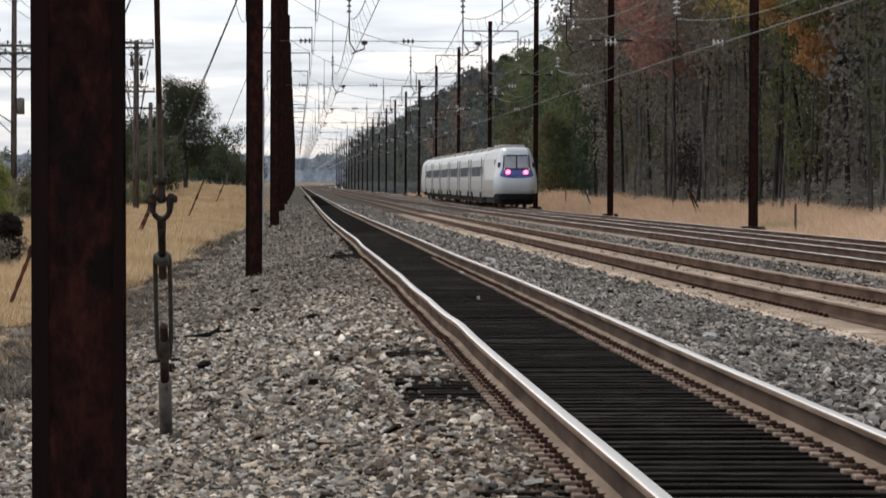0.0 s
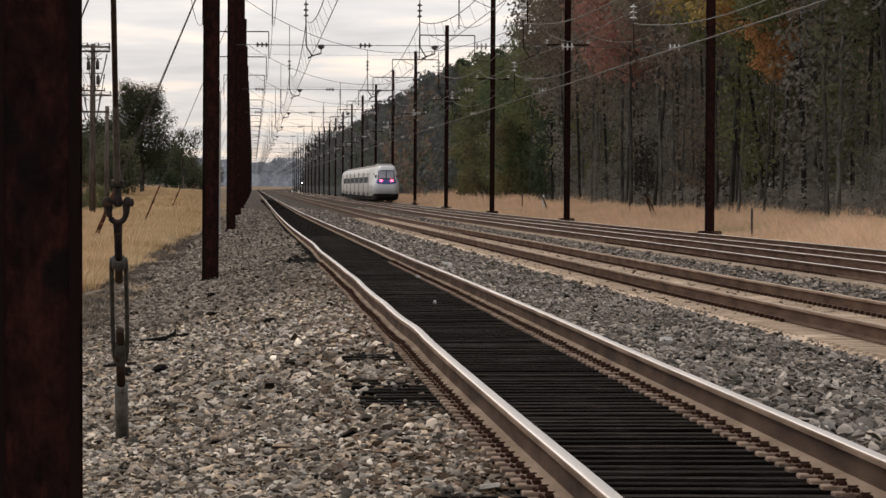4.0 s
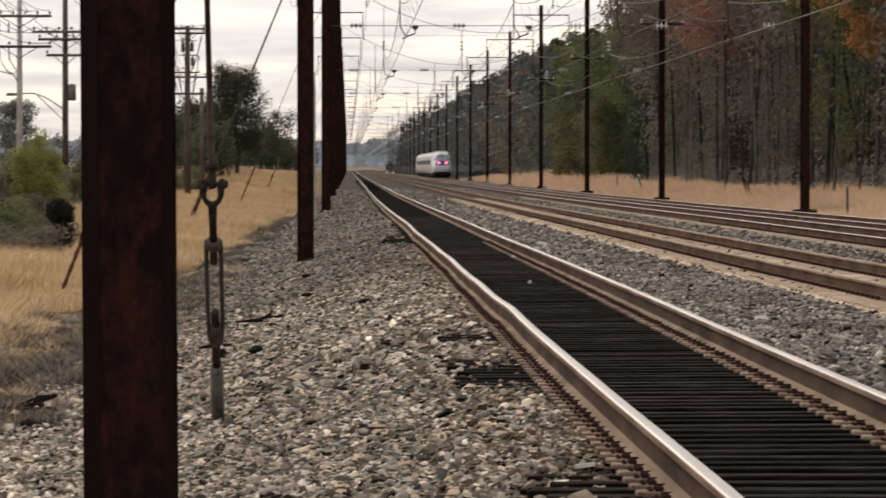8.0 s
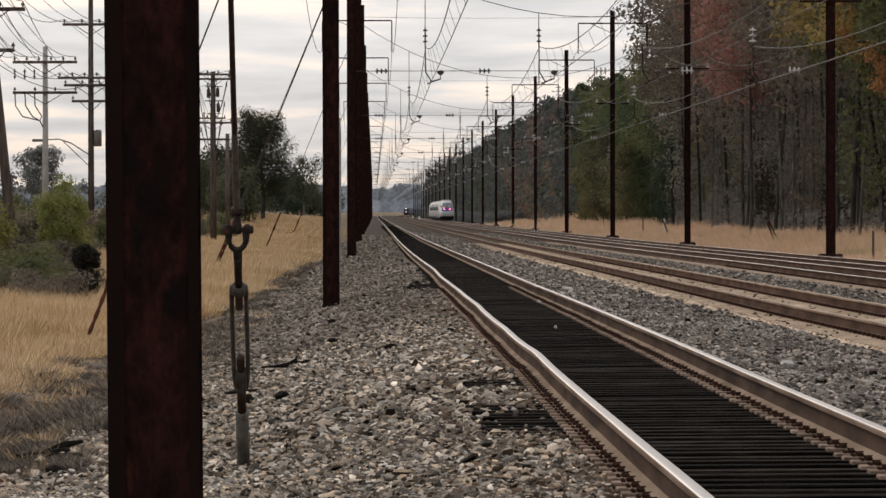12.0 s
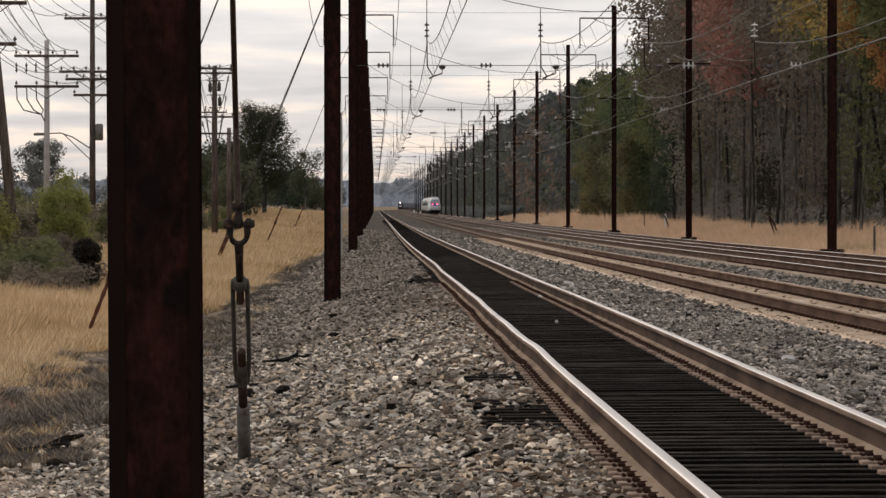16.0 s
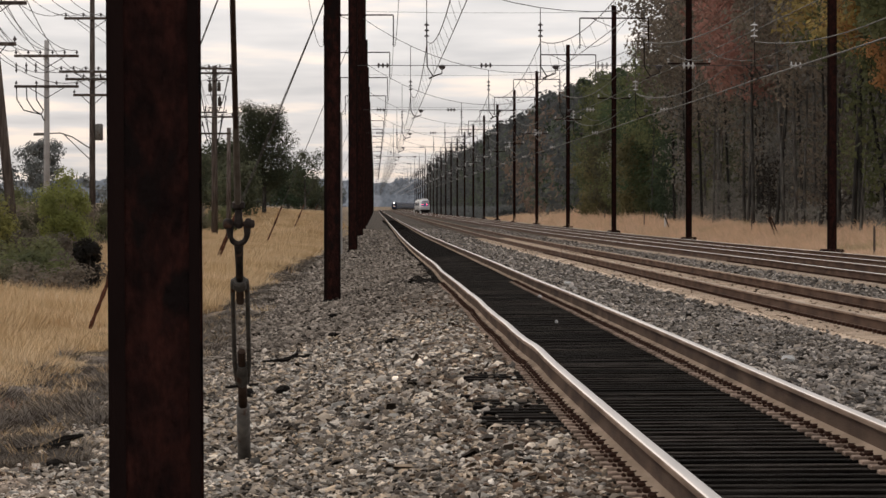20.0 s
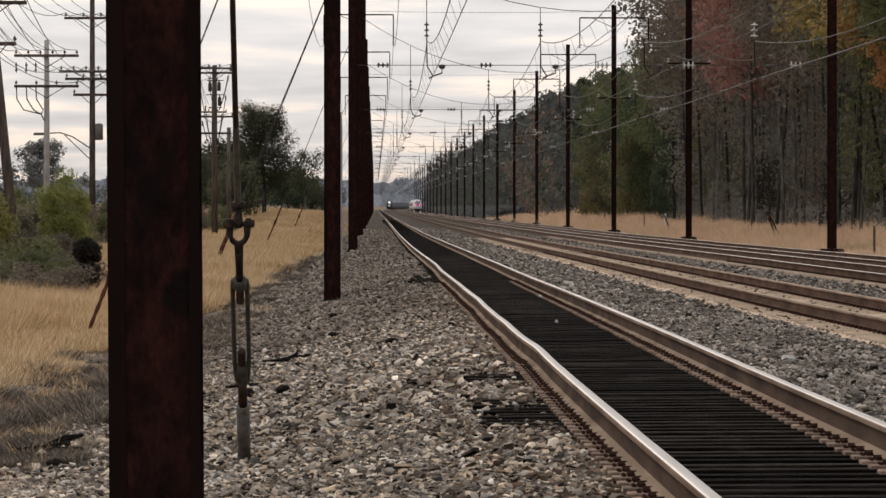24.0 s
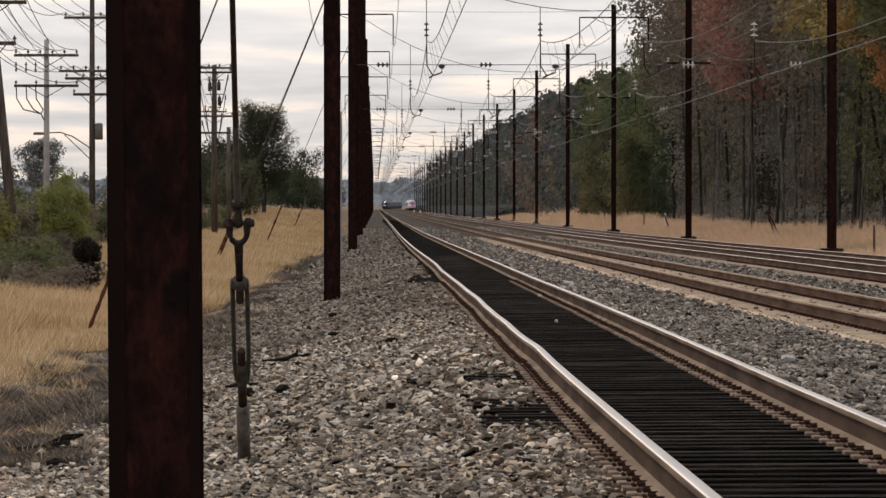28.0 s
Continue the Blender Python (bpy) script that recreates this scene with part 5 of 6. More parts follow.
def grass(name_, label, material, n, region, height, seed, blades=7, width=0.012, bend_by=(0.15, 0.5)):
    """Tufts of bent blades. region(rng, n) gives x, y and a height factor."""
    rng = np.random.default_rng(seed)
    x, y, hf = region(rng, n)
    z = np.array([max(field_z(a, b), bed_z(a, b) if -3.5 < a < 0 else -9.0) for a, b in zip(x, y)]) - 0.03
    base = np.repeat(np.stack([x, y, z], 1), blades, axis=0)
    N = len(base)
    ang = rng.random(N) * 6.283
    out = np.stack([np.cos(ang), np.sin(ang), np.zeros(N)], 1)
    h = np.repeat(hf, blades) * height * (0.55 + 0.7 * rng.random(N))
    lean = (bend_by[0] + (bend_by[1] - bend_by[0]) * rng.random(N)) * h
    w = width * (1 + np.repeat(y, blades) / 90.0)
    side = np.stack([np.ones(N), np.zeros(N), np.zeros(N)], 1) * w[:, None]
    root = base + out * (0.10 * rng.random(N))[:, None]
    tip = root + out * lean[:, None] + np.array([0, 0, 1]) * h[:, None]
    v = np.stack([root - side, root + side, tip], 1)
    ob = new(name_, arrays_mesh(name_, v.reshape(-1, 3), np.arange(N * 3).reshape(N, 3), material))
    tagged(ob, label, "grass", kind="stuff")


def grasses():
    def left(rng, n):
        y = 76 + 12 * rng.random(n) + 440 * rng.random(n) ** 1.8
        edge = -3.0 - np.interp(y, (60, 76, 85, 97, 104, 120, 160, 260), (5.2, 4.6, 4.0, 3.3, 2.5, 1.9, 1.1, 0.4)) + np.array([0.75 * noise.noise((b * 0.16, 2.0, 0.0)) for b in y]) + rng.exponential(0.22, n) * np.where(rng.random(n) < 0.3, 1, 0)
        x = edge - (8.5 + y / 60) * rng.random(n) ** 1.1
        trodden = np.where((y > 82) & (y < 114) & (x > -7.6), 0.4, 1.0)
        return x, y, np.clip(0.55 + (-3.0 - x) * 0.25, 0.3, 1.0) * rng.uniform(0.7, 1.2, n) * trodden * np.interp(y, (150, 260), (1.0, 0.7))

    def right(rng, n):
        y = 150 + 760 * rng.random(n) ** 1.5
        x = 19.6 + 9.5 * rng.random(n)
        return x, y, (0.55 + 0.75 * np.clip(np.array([noise.noise((a * 0.45, b * 0.12, 6.0)) for a, b in zip(x, y)]), -0.4, 1.0)) * rng.uniform(0.6, 1.5, n) * (1 + 1.3 * np.exp(-((y - 590) / 150) ** 2) * np.clip(np.array([noise.noise((a * 0.5, b * 0.05, 16.0)) for a, b in zip(x, y)]) + 0.35, 0, 1))

    def weeds(rng, n):
        y = 44 + 190 * rng.random(n) ** 1.9
        x = -2.6 - np.where(y < 95, 0.105 * y - 1.9, np.where(y < 115, 3.2, 2.0)) * rng.random(n) ** 1.2
        keep = np.array([noise.noise((a * 0.7, b * 0.09, 4.0)) for a, b in zip(x, y)]) > np.where(y < 90, -0.9, np.where(y < 115, -0.4, -0.1))
        ridges = np.array([noise.noise((a * 1.3 + b * 0.12, b * 0.3, 9.0)) for a, b in zip(x, y)])
        return x[keep], y[keep], (rng.uniform(0.5, 1.2, n) * np.clip(0.8 + 1.8 * ridges, 0.25, np.interp(y, (50, 62), (0.9, 2.0))))[keep]

    grass("dry_grass", "tall dry tan grass on the field beside the line", M_GRASS, 66000, left, 0.50, 81, 8, 0.0048, (0.3, 1.1))
    grass("dry_grass", "dry pinkish-tan grass strip between railway and wood", M_GRASS_R, 56000, right, 0.66, 82, 7, 0.0050, (0.4, 1.4))
    def stray(rng, n):
        y = 44 + 75 * rng.random(n)
        x = -2.5 - 2.3 * rng.random(n) ** 0.8
        keep = np.array([noise.noise((a * 1.1, b * 0.2, 14.0)) for a, b in zip(x, y)]) > 0.08
        return x[keep], y[keep], rng.uniform(0.4, 1.1, n)[keep]

    def verge(rng, n):
        y = 60 + 42 * rng.random(n)
        x = -4.1 - 4.4 * rng.random(n)
        edge = np.array([noise.noise((a * 0.5, b * 0.14, 24.0)) for a, b in zip(x, y)])
        keep = x < -5.3 + 1.7 * edge - 0.06 * np.clip(70 - y, 0, 10)
        return x[keep], y[keep], rng.uniform(0.35, 1.1, n)[keep] * np.clip((-3.6 - x[keep]) / 2.5, 0.3, 1.0)

    def russet(rng, n):
        y = 41.5 + 30 * rng.random(n) ** 1.3
        x = -0.082 * y - (0.026 * y + 0.5) * rng.random(n) + 0.22 * rng.normal(size=n)
        return x, y, rng.uniform(0.5, 1.2, n) * np.clip((-0.076 * y - x) / 0.9, 0.2, 1.0)

    grass("dry_grass", "tall russet dry grass beside the gravel pad", M_GRASS_RED, 4600, russet, 0.62, 85, 9, 0.0032, (0.1, 0.6))
    grass("dry_grass", "stray tan tufts on the slope below the ballast", M_GRASS, 1000, stray, 0.19, 84, 9, 0.004, (0.5, 1.5))
    grass("dry_grass", "ragged tan grass along the edge of dead weeds", M_GRASS, 5200, verge, 0.36, 86, 8, 0.0046, (0.3, 1.2))
    grass("dead_weeds", "flattened grey dead weeds at the foot of the ballast", M_WEED, 38000, weeds, 0.12, 83, 7, 0.006, (0.7, 2.2))


# ---- trains ----
def body_ring(y, hw, z0, z1, tumble=0.10):
    """A car's cross-section, seen from the rear, with rounded shoulders."""
    pts = [(-hw + 0.06, z0), (-hw, z0 + 0.5), (-hw + 0.0, z0 + 1.2), (-hw + tumble, z1 - 0.75), (-hw + tumble + 0.22, z1 - 0.30), (-hw * 0.55, z1 - 0.04), (0, z1)]
    return [(x, y, z) for x, z in pts] + [(-x, y, z) for x, z in reversed(pts[:-1])]


def loft(rings, m=0, ends=True):
    g = Geo()
    n = len(rings[0])
    v = [p for r in rings for p in r]
    f = []
    for i in range(len(rings) - 1):
        f += [(i * n + j, (i + 1) * n + j, (i + 1) * n + (j + 1) % n, i * n + (j + 1) % n) for j in range(n)]
    if ends:
        f += [tuple(range(n)), tuple((len(rings) - 1) * n + j for j in reversed(range(n)))]
    return g.add(v, f, m)


NOSE_Z = (0.84, 1.0, 1.3, 1.7, 2.1, 2.35, 2.6, 2.85, 3.2, 3.55, 3.85, 4.05, 4.16)
NOSE_Y = (0.50, 0.22, 0.05, 0.0, 0.05, 0.16, 0.36, 0.60, 0.80, 1.00, 1.18, 1.42, 1.9)
NOSE_W = (1.22, 1.34, 1.43, 1.46, 1.43, 1.34, 1.20, 1.12, 1.09, 1.07, 1.04, 0.97, 0.80)
SIDE_Z = (0.72, 1.22, 1.92, 3.45, 3.90, 4.16)
SIDE_W = (1.47, 1.53, 1.53, 1.25, 1.05, 0.84)


def nose_point(s, z, off=0.0):
    y0, hw = float(np.interp(z, NOSE_Z, NOSE_Y)), float(np.interp(z, NOSE_Z, NOSE_W))
    a = s * math.pi / 2
    x = hw * math.sin(a) + math.copysign(float(np.interp(z, SIDE_Z, SIDE_W)) - hw, a) * (1 - math.cos(a)) ** 2
    y = y0 + (3.4 - y0) * (1 - math.cos(a)) ** 3.0
    return (x * (1 + off * 0.6), y - off, z)


def nose_patch(s0, s1, z0, z1, off, n=8):
    g = Geo()
    v = [nose_point(s0 + (s1 - s0) * i / n, z0 + (z1 - z0) * j / n, off) for j in range(n + 1) for i in range(n + 1)]
    f = [(j * (n + 1) + i, j * (n + 1) + i + 1, (j + 1) * (n + 1) + i + 1, (j + 1) * (n + 1) + i) for j in range(n) for i in range(n)]
    return g.add(v, f)


def bogie(parent, y):
    b = part("bogie", Geo().box(0, y, 0.55, 2.3, 2.9, 0.35).box(-1.15, y, 0.6, 0.2, 3.4, 0.3).box(1.15, y, 0.6, 0.2, 3.4, 0.3), M_BLACK, parent)
    for dy in (-1.4, 1.4):
        for s in (-1, 1):
            part("wheel", Geo().turned((s * 0.75, y + dy, 0.46), (1, 0, 0), [(-0.07, 0.3), (-0.06, 0.46), (0.06, 0.46), (0.07, 0.3)], 16), M_FORGED, b)


def window_row(car, ys, z0, z1, hw, width):
    me = Geo().box(0, 0, 0, 0.10, width, z1 - z0).mesh("window", M_GLASS)
    for y in ys:
        for s in (-1, 1):
            part("window", me, None, car, m=Matrix.Translation((s * hw, y, (z0 + z1) / 2)))


def express_train():
    """Rear at the origin, running towards +Y; power car, six coaches, power car."""
    t = thing("express_train", "silver-white high-speed train with red tail lights and blue band", "train")
    g = Geo()
    rows = []
    for z in NOSE_Z:
        rows.append([nose_point(s / 8, z) for s in range(-8, 9)])
    n = len(rows[0])
    v = [p for r in rows for p in r]
    f = [(j * n + i, j * n + i + 1, (j + 1) * n + i + 1, (j + 1) * n + i) for j in range(len(rows) - 1) for i in range(n - 1)]
    top = len(v)
    v.append((0, 3.4, 4.2))
    f += [((len(rows) - 1) * n + i, (len(rows) - 1) * n + i + 1, top) for i in range(n - 1)]
    g.add(v, f)
    body = loft([body_ring(3.3, 1.53, 0.72, 4.2, 0.28), body_ring(16.0, 1.55, 0.72, 4.2, 0.26), body_ring(21.0, 1.56, 0.72, 4.18, 0.12)])
    car = part("power_car", body, M_TRAIN, t, "silver-white rear power car")
    nose = part("nose", g, M_NOSE, t, "rounded white nose", smooth=True)
    part("windshield_surround", nose_patch(-0.60, 0.60, 2.60, 3.66, 0.008), M_NAVY, nose, "dark blue windshield surround")
    part("windshield", nose_patch(-0.53, -0.03, 2.74, 3.55, 0.020), M_SCREEN, nose)
    part("windshield", nose_patch(0.03, 0.53, 2.74, 3.55, 0.020), M_SCREEN, nose)
    n = 12
    v = [nose_point(-0.62 + 1.24 * i / n, 2.60 - (0.40 + 0.16 * (1 - (2 * i / n - 1) ** 2)) * j / 4, 0.010) for j in range(5) for i in range(n + 1)]
    f = [(j * (n + 1) + i + 1, j * (n + 1) + i, (j + 1) * (n + 1) + i, (j + 1) * (n + 1) + i + 1) for j in range(4) for i in range(n)]
    part("blue_band", Geo().add(v, f), M_BLUE, nose, "dark blue band with curved lower edge")
    part("marker_panel", nose_patch(-0.20, 0.20, 3.80, 3.94, 0.012), M_PALE, nose, "small pale panel over the windshield")
    for s in (-1, 1):
        part("mirror", Geo().box(s * 1.17, 1.35, 2.95, 0.20, 0.16, 0.34, bevel=0.03), M_NAVY, nose, "dark rear-view mirror")
    for s in (-1, 1):
        c = nose_point(s * 0.31, 2.44)
        part("tail_light", Geo().turned((c[0], c[1] - 0.03, c[2]), (0, -1, 0), [(-0.04, 0.16), (0.03, 0.165), (0.06, 0.11)], 14), M_RED, nose, "glowing red tail light")
    low = [[(nose_point(q / 8, 1.02)[0] * k, nose_point(q / 8, 1.02)[1] + dy, z) for q in range(-8, 9)] for z, k, dy in ((0.22, 0.78, 0.75), (0.35, 0.90, 0.38), (0.6, 0.97, 0.14), (1.02, 0.995, 0.03))]
    part("skirt", Geo().add([p for r in low for p in r], [(j * 17 + i, j * 17 + i + 1, (j + 1) * 17 + i + 1, (j + 1) * 17 + i) for j in range(3) for i in range(16)]), M_BLACK, nose, "black rounded skirt")
    part("underframe", Geo().box(0, 12.0, 0.6, 2.7, 17.5, 0.5, bevel=0.05), M_BLACK, car)
    part("cab_window", Geo().box(-1.315, 5.2, 3.05, 0.06, 0.9, 0.5), M_GLASS, car)
    for yy, ll in ((9.5, 3.0), (15.0, 4.0)):
        part("roof_box", Geo().box(0, yy, 4.28, 1.8, ll, 0.24, bevel=0.06), M_TRAIN_ROOF, car)
    for y in (5.2, 17.5):
        bogie(car, y)
    y = 21.5
    proto = None
    for k in range(6):
        if proto is None:
            proto = part("coach", loft([body_ring(0, 1.52, 0.7, 4.05), body_ring(0.2, 1.57, 0.68, 4.15), body_ring(26.2, 1.57, 0.68, 4.15), body_ring(26.4, 1.52, 0.7, 4.05)]), M_TRAIN, t, "silver coach with dark windows", m=Matrix.Translation((0, y, 0)))
            window_row(proto, [6.0 + 2.9 * i for i in range(6)], 2.2, 2.92, 1.53, 2.1)
            part("underframe", Geo().box(0, 13.2, 0.55, 2.7, 25.0, 0.5, bevel=0.05), M_BLACK, proto)
            for yy in (2.3, 24.1):
                part("panel_gap", Geo().box(-1.56, yy, 2.2, 0.04, 0.12, 2.7), M_BLACK, proto)
            for yy in (1.4, 25.0):
                part("door", Geo().box(-1.56, yy, 1.9, 0.05, 0.85, 2.1), M_DOOR, proto)
                part("bogie_gap", Geo().box(-1.55, 4.0 if yy < 5 else 22.4, 0.8, 0.06, 2.6, 0.5), M_BLACK, proto)
            for yy in (5.5, 20.5):
                part("roof_unit", Geo().box(0, yy, 4.2, 2.0, 4.2, 0.22, bevel=0.07), M_TRAIN_ROOF, proto)
            for yy in (4.0, 22.4):
                bogie(proto, yy)
            part("gangway", Geo().box(0, -0.28, 2.1, 2.4, 0.56, 2.6), M_BLACK, proto)
        else:
            copy_thing(proto, Matrix.Translation((0, y, 0)))
        y += 26.95
    front = part("power_car", loft([body_ring(y, 1.56, 0.75, 4.2), body_ring(y + 17, 1.55, 0.75, 4.2), body_ring(y + 19.5, 1.4, 0.75, 3.2), body_ring(y + 21, 1.1, 0.8, 2.2)]), M_TRAIN, t, "silver-white leading power car")
    part("gangway", Geo().box(0, y - 0.28, 2.2, 2.6, 0.56, 2.9), M_BLACK, front)
    pt = part("pantograph", Geo().tube([(-0.5, y + 6, 4.25), (-0.5, y + 7.6, 5.4), (-0.5, y + 6.4, 6.5)], 0.04, 5).tube([(0.5, y + 6, 4.25), (0.5, y + 7.6, 5.4), (0.5, y + 6.4, 6.5)], 0.04, 5).tube([(-0.9, y + 6.4, 6.55), (0.9, y + 6.4, 6.55)], 0.04, 5), M_BLACK, front)
    for yy in (y + 4, y + 16):
        bogie(front, yy)
    return t


def arriving_cars():
    """A locomotive that faces -Y and its coaches, each a thing on the curve."""
    cars = []
    lo = thing("locomotive", "dark blue locomotive with lit headlights at a curve", "train")
    body = part("body", loft([body_ring(0, 1.40, 0.9, 3.0), body_ring(0.5, 1.5, 0.8, 4.0), body_ring(2.0, 1.52, 0.75, 4.35), body_ring(20.0, 1.52, 0.75, 4.35)]), M_NAVY, lo)
    part("windshield", Geo().box(-0.55, 0.22, 3.2, 0.9, 0.3, 0.6).box(0.55, 0.22, 3.2, 0.9, 0.3, 0.6), M_GLASS, body)
    part("plough", Geo().box(0, 0.1, 0.55, 2.6, 0.5, 0.6), M_BLACK, body)
    for x, z, m in ((-0.35, 2.1, M_DITCH), (0.35, 2.1, M_DITCH), (0.0, 3.85, M_HEADLIGHT)):
        part("headlight", Geo().turned((x, -0.03, z), (0, -1, 0), [(-0.1, 0.2), (0.03, 0.21), (0.05, 0.15)], 14), m, body, "bright white headlight" if m is M_HEADLIGHT else "warm dimmed lower headlight")
    for yy in (4.0, 16.0):
        bogie(lo, yy)
    cars.append((lo, 0.0))
    proto = thing("passenger_coach", "dark blue-grey passenger coach behind a locomotive", "train", group="coaches of the arriving train")
    b = part("body", loft([body_ring(0, 1.5, 0.8, 4.1), body_ring(25.5, 1.5, 0.8, 4.1)]), M_NAVY, proto)
    window_row(b, [3.0 + 2.2 * i for i in range(9)], 2.1, 2.8, 1.46, 1.5)
    for yy in (4.0, 21.5):
        bogie(proto, yy)
    for k in range(6):
        cars.append((proto if k == 0 else copy_thing(proto, Matrix.Identity(4)), 20.6 + 26.0 * k))
    return cars


# ---- stones ----
def scatter_stones(n, region, size, seed, label, material=None, among=False):
    rng = np.random.default_rng(seed)
    x, y = region(rng, n)
    bare = (x > 0.66 + 0.25 * rng.random(n)) & (x < 1.31) & bare_tie(y) & (rng.random(n) < 0.92)
    keep = ~bare & ~((rng.random(n) < 0.8) & (x > 0.62) & (x < 1.22) & (((y > 102) & (y < 117)) | ((y > 155) & (y < 162)) | ((y > 200) & (y < 209)))) & ~((x > 1.26) & (x < 3.22)) & (among | ~((x > 5.95) & (x < 8.62)))
    x, y = x[keep], y[keep]
    n = len(x)
    z = bed_top(x, y)
    for cy, ly, hx in ((35.8, 4.2, 0.86), (109, 8, 0.8), (43.5, 1.9, 0.8), (22.9, 1.9, 0.86)):
        z = z - np.where(np.abs(x - hx) < 0.46, 0.06 * np.exp(-((y - cy) / ly) ** 2 * 2), 0)
    base = np.array([(-1, -1, -0.7), (1, -1, -0.7), (1, 1, -0.7), (-1, 1, -0.7), (-0.7, -0.7, 0.7), (0.7, -0.7, 0.7), (0.7, 0.7, 0.7), (-0.7, 0.7, 0.7)], float)
    v = base[None] * (0.45 + 0.6 * rng.random((n, 1, 3))) + rng.normal(size=(n, 8, 3)) * 0.17
    v *= np.array([1.15, 0.8, 0.46])
    a = rng.random(n) * 6.283
    ca, sa = np.cos(a)[:, None], np.sin(a)[:, None]
    vx, vy = v[:, :, 0] * ca - v[:, :, 1] * sa, v[:, :, 0] * sa + v[:, :, 1] * ca
    tilt, roll = rng.normal(size=(n, 1)) * 0.26, rng.normal(size=(n, 1)) * 0.34
    vz = v[:, :, 2] + vx * tilt + vy * roll
    s = (size * (0.5 + 0.75 * rng.random(n) ** 1.5))[:, None]
    out = np.stack([x[:, None] + vx * s, y[:, None] + vy * s, (z + rng.normal(size=n) * 0.55 * size + 0.004)[:, None] + vz * s], 2)
    quad = np.array([(4, 5, 6, 7), (0, 1, 5, 4), (1, 2, 6, 5), (2, 3, 7, 6), (3, 0, 4, 7)])
    faces = (quad[None] + (np.arange(n) * 8)[:, None, None]).reshape(-1, 4)
    ob = new("ballast_stones", arrays_mesh("ballast_stones", out.reshape(-1, 3), faces, material or M_STONE))
    tagged(ob, label, "ballast", kind="stuff")


def stones():
    def shoulder(r, n, y0, y1):
        y = y0 + (y1 - y0) * r.random(n)
        left = np.maximum(-3.2, -0.3 - 0.072 * y)
        return left + (1.28 - left) * r.random(n), y

    def pad(r, n):
        y = 21 + 18.9 * r.random(n)
        left, right = -0.35 - 0.105 * y, -0.2 - 0.060 * y
        return left + (right - left) * r.random(n), y

    scatter_stones(60000, lambda r, n: shoulder(r, n, 21, 38), 0.0285, 91, "loose grey and tan crushed stones on the near shoulder")
    scatter_stones(26000, lambda r, n: pad(r, n), 0.034, 106, "pale fresh crushed stones on the gravel pad", M_STONE_PALE)
    scatter_stones(3600, lambda r, n: shoulder(r, n, 21, 46), 0.044, 102, "larger pale crushed stones on the near shoulder")
    scatter_stones(46000, lambda r, n: shoulder(r, n, 37.5, 72), 0.036, 92, "loose grey crushed stones on the shoulder")
    scatter_stones(16000, lambda r, n: (-3.2 + 4.48 * r.random(n), -9 + 30.5 * r.random(n)), 0.045, 104, "loose grey crushed stones on the shoulder beside the near track")
    scatter_stones(14000, lambda r, n: (3.21 + 2.74 * r.random(n), -9 + 43.5 * r.random(n)), 0.048, 105, "loose grey crushed stones between the nearest tracks", M_STONE_GREY)
    scatter_stones(2600, lambda r, n: (6.0 + 2.5 * r.random(n), 62 + 150 * r.random(n)), 0.035, 103, "scattered broken stones and grit among concrete ties", M_STONE_RUST, True)
    scatter_stones(30000, lambda r, n: (-3.2 + 4.48 * r.random(n), 70 + 90 * r.random(n) ** 1.2), 0.046, 93, "loose dirty grey crushed stones further along the shoulder", M_STONE_DIRTY)
    scatter_stones(38000, lambda r, n: (3.21 + 2.79 * r.random(n), 34 + 50 * r.random(n)), 0.036, 94, "loose grey crushed stones between the tracks", M_STONE_GREY)
    scatter_stones(14000, lambda r, n: (3.21 + 2.79 * r.random(n), 82 + 130 * r.random(n) ** 1.3), 0.046, 95, "loose grey crushed stones further between the tracks", M_STONE_GREY)
    scatter_stones(12000, lambda r, n: (8.6 + 1.6 * r.random(n), 75 + 150 * r.random(n)), 0.048, 96, "loose grey crushed stones between the middle tracks", M_STONE_GREY)
    scatter_stones(9000, lambda r, n: (3.21 + 2.74 * r.random(n), 205 + 240 * r.random(n)), 0.065, 99, "loose grey crushed stones far between the tracks", M_STONE_GREY)
    scatter_stones(6000, lambda r, n: (8.65 + 1.5 * r.random(n), 222 + 240 * r.random(n)), 0.065, 100, "loose grey crushed stones far between the middle tracks", M_STONE_GREY)
    scatter_stones(10000, lambda r, n: (-3.0 + 4.26 * r.random(n), 158 + 240 * r.random(n) ** 1.4), 0.06, 98, "loose dirty grey crushed stones far along the shoulder", M_STONE_DIRTY)
    scatter_stones(11000, lambda r, n: (1.28 - 0.85 * r.random(n) ** 1.7, 20 + 70 * r.random(n) ** 1.5), 0.032, 97, "rust-stained crushed stones along the rail", M_STONE_RUST)


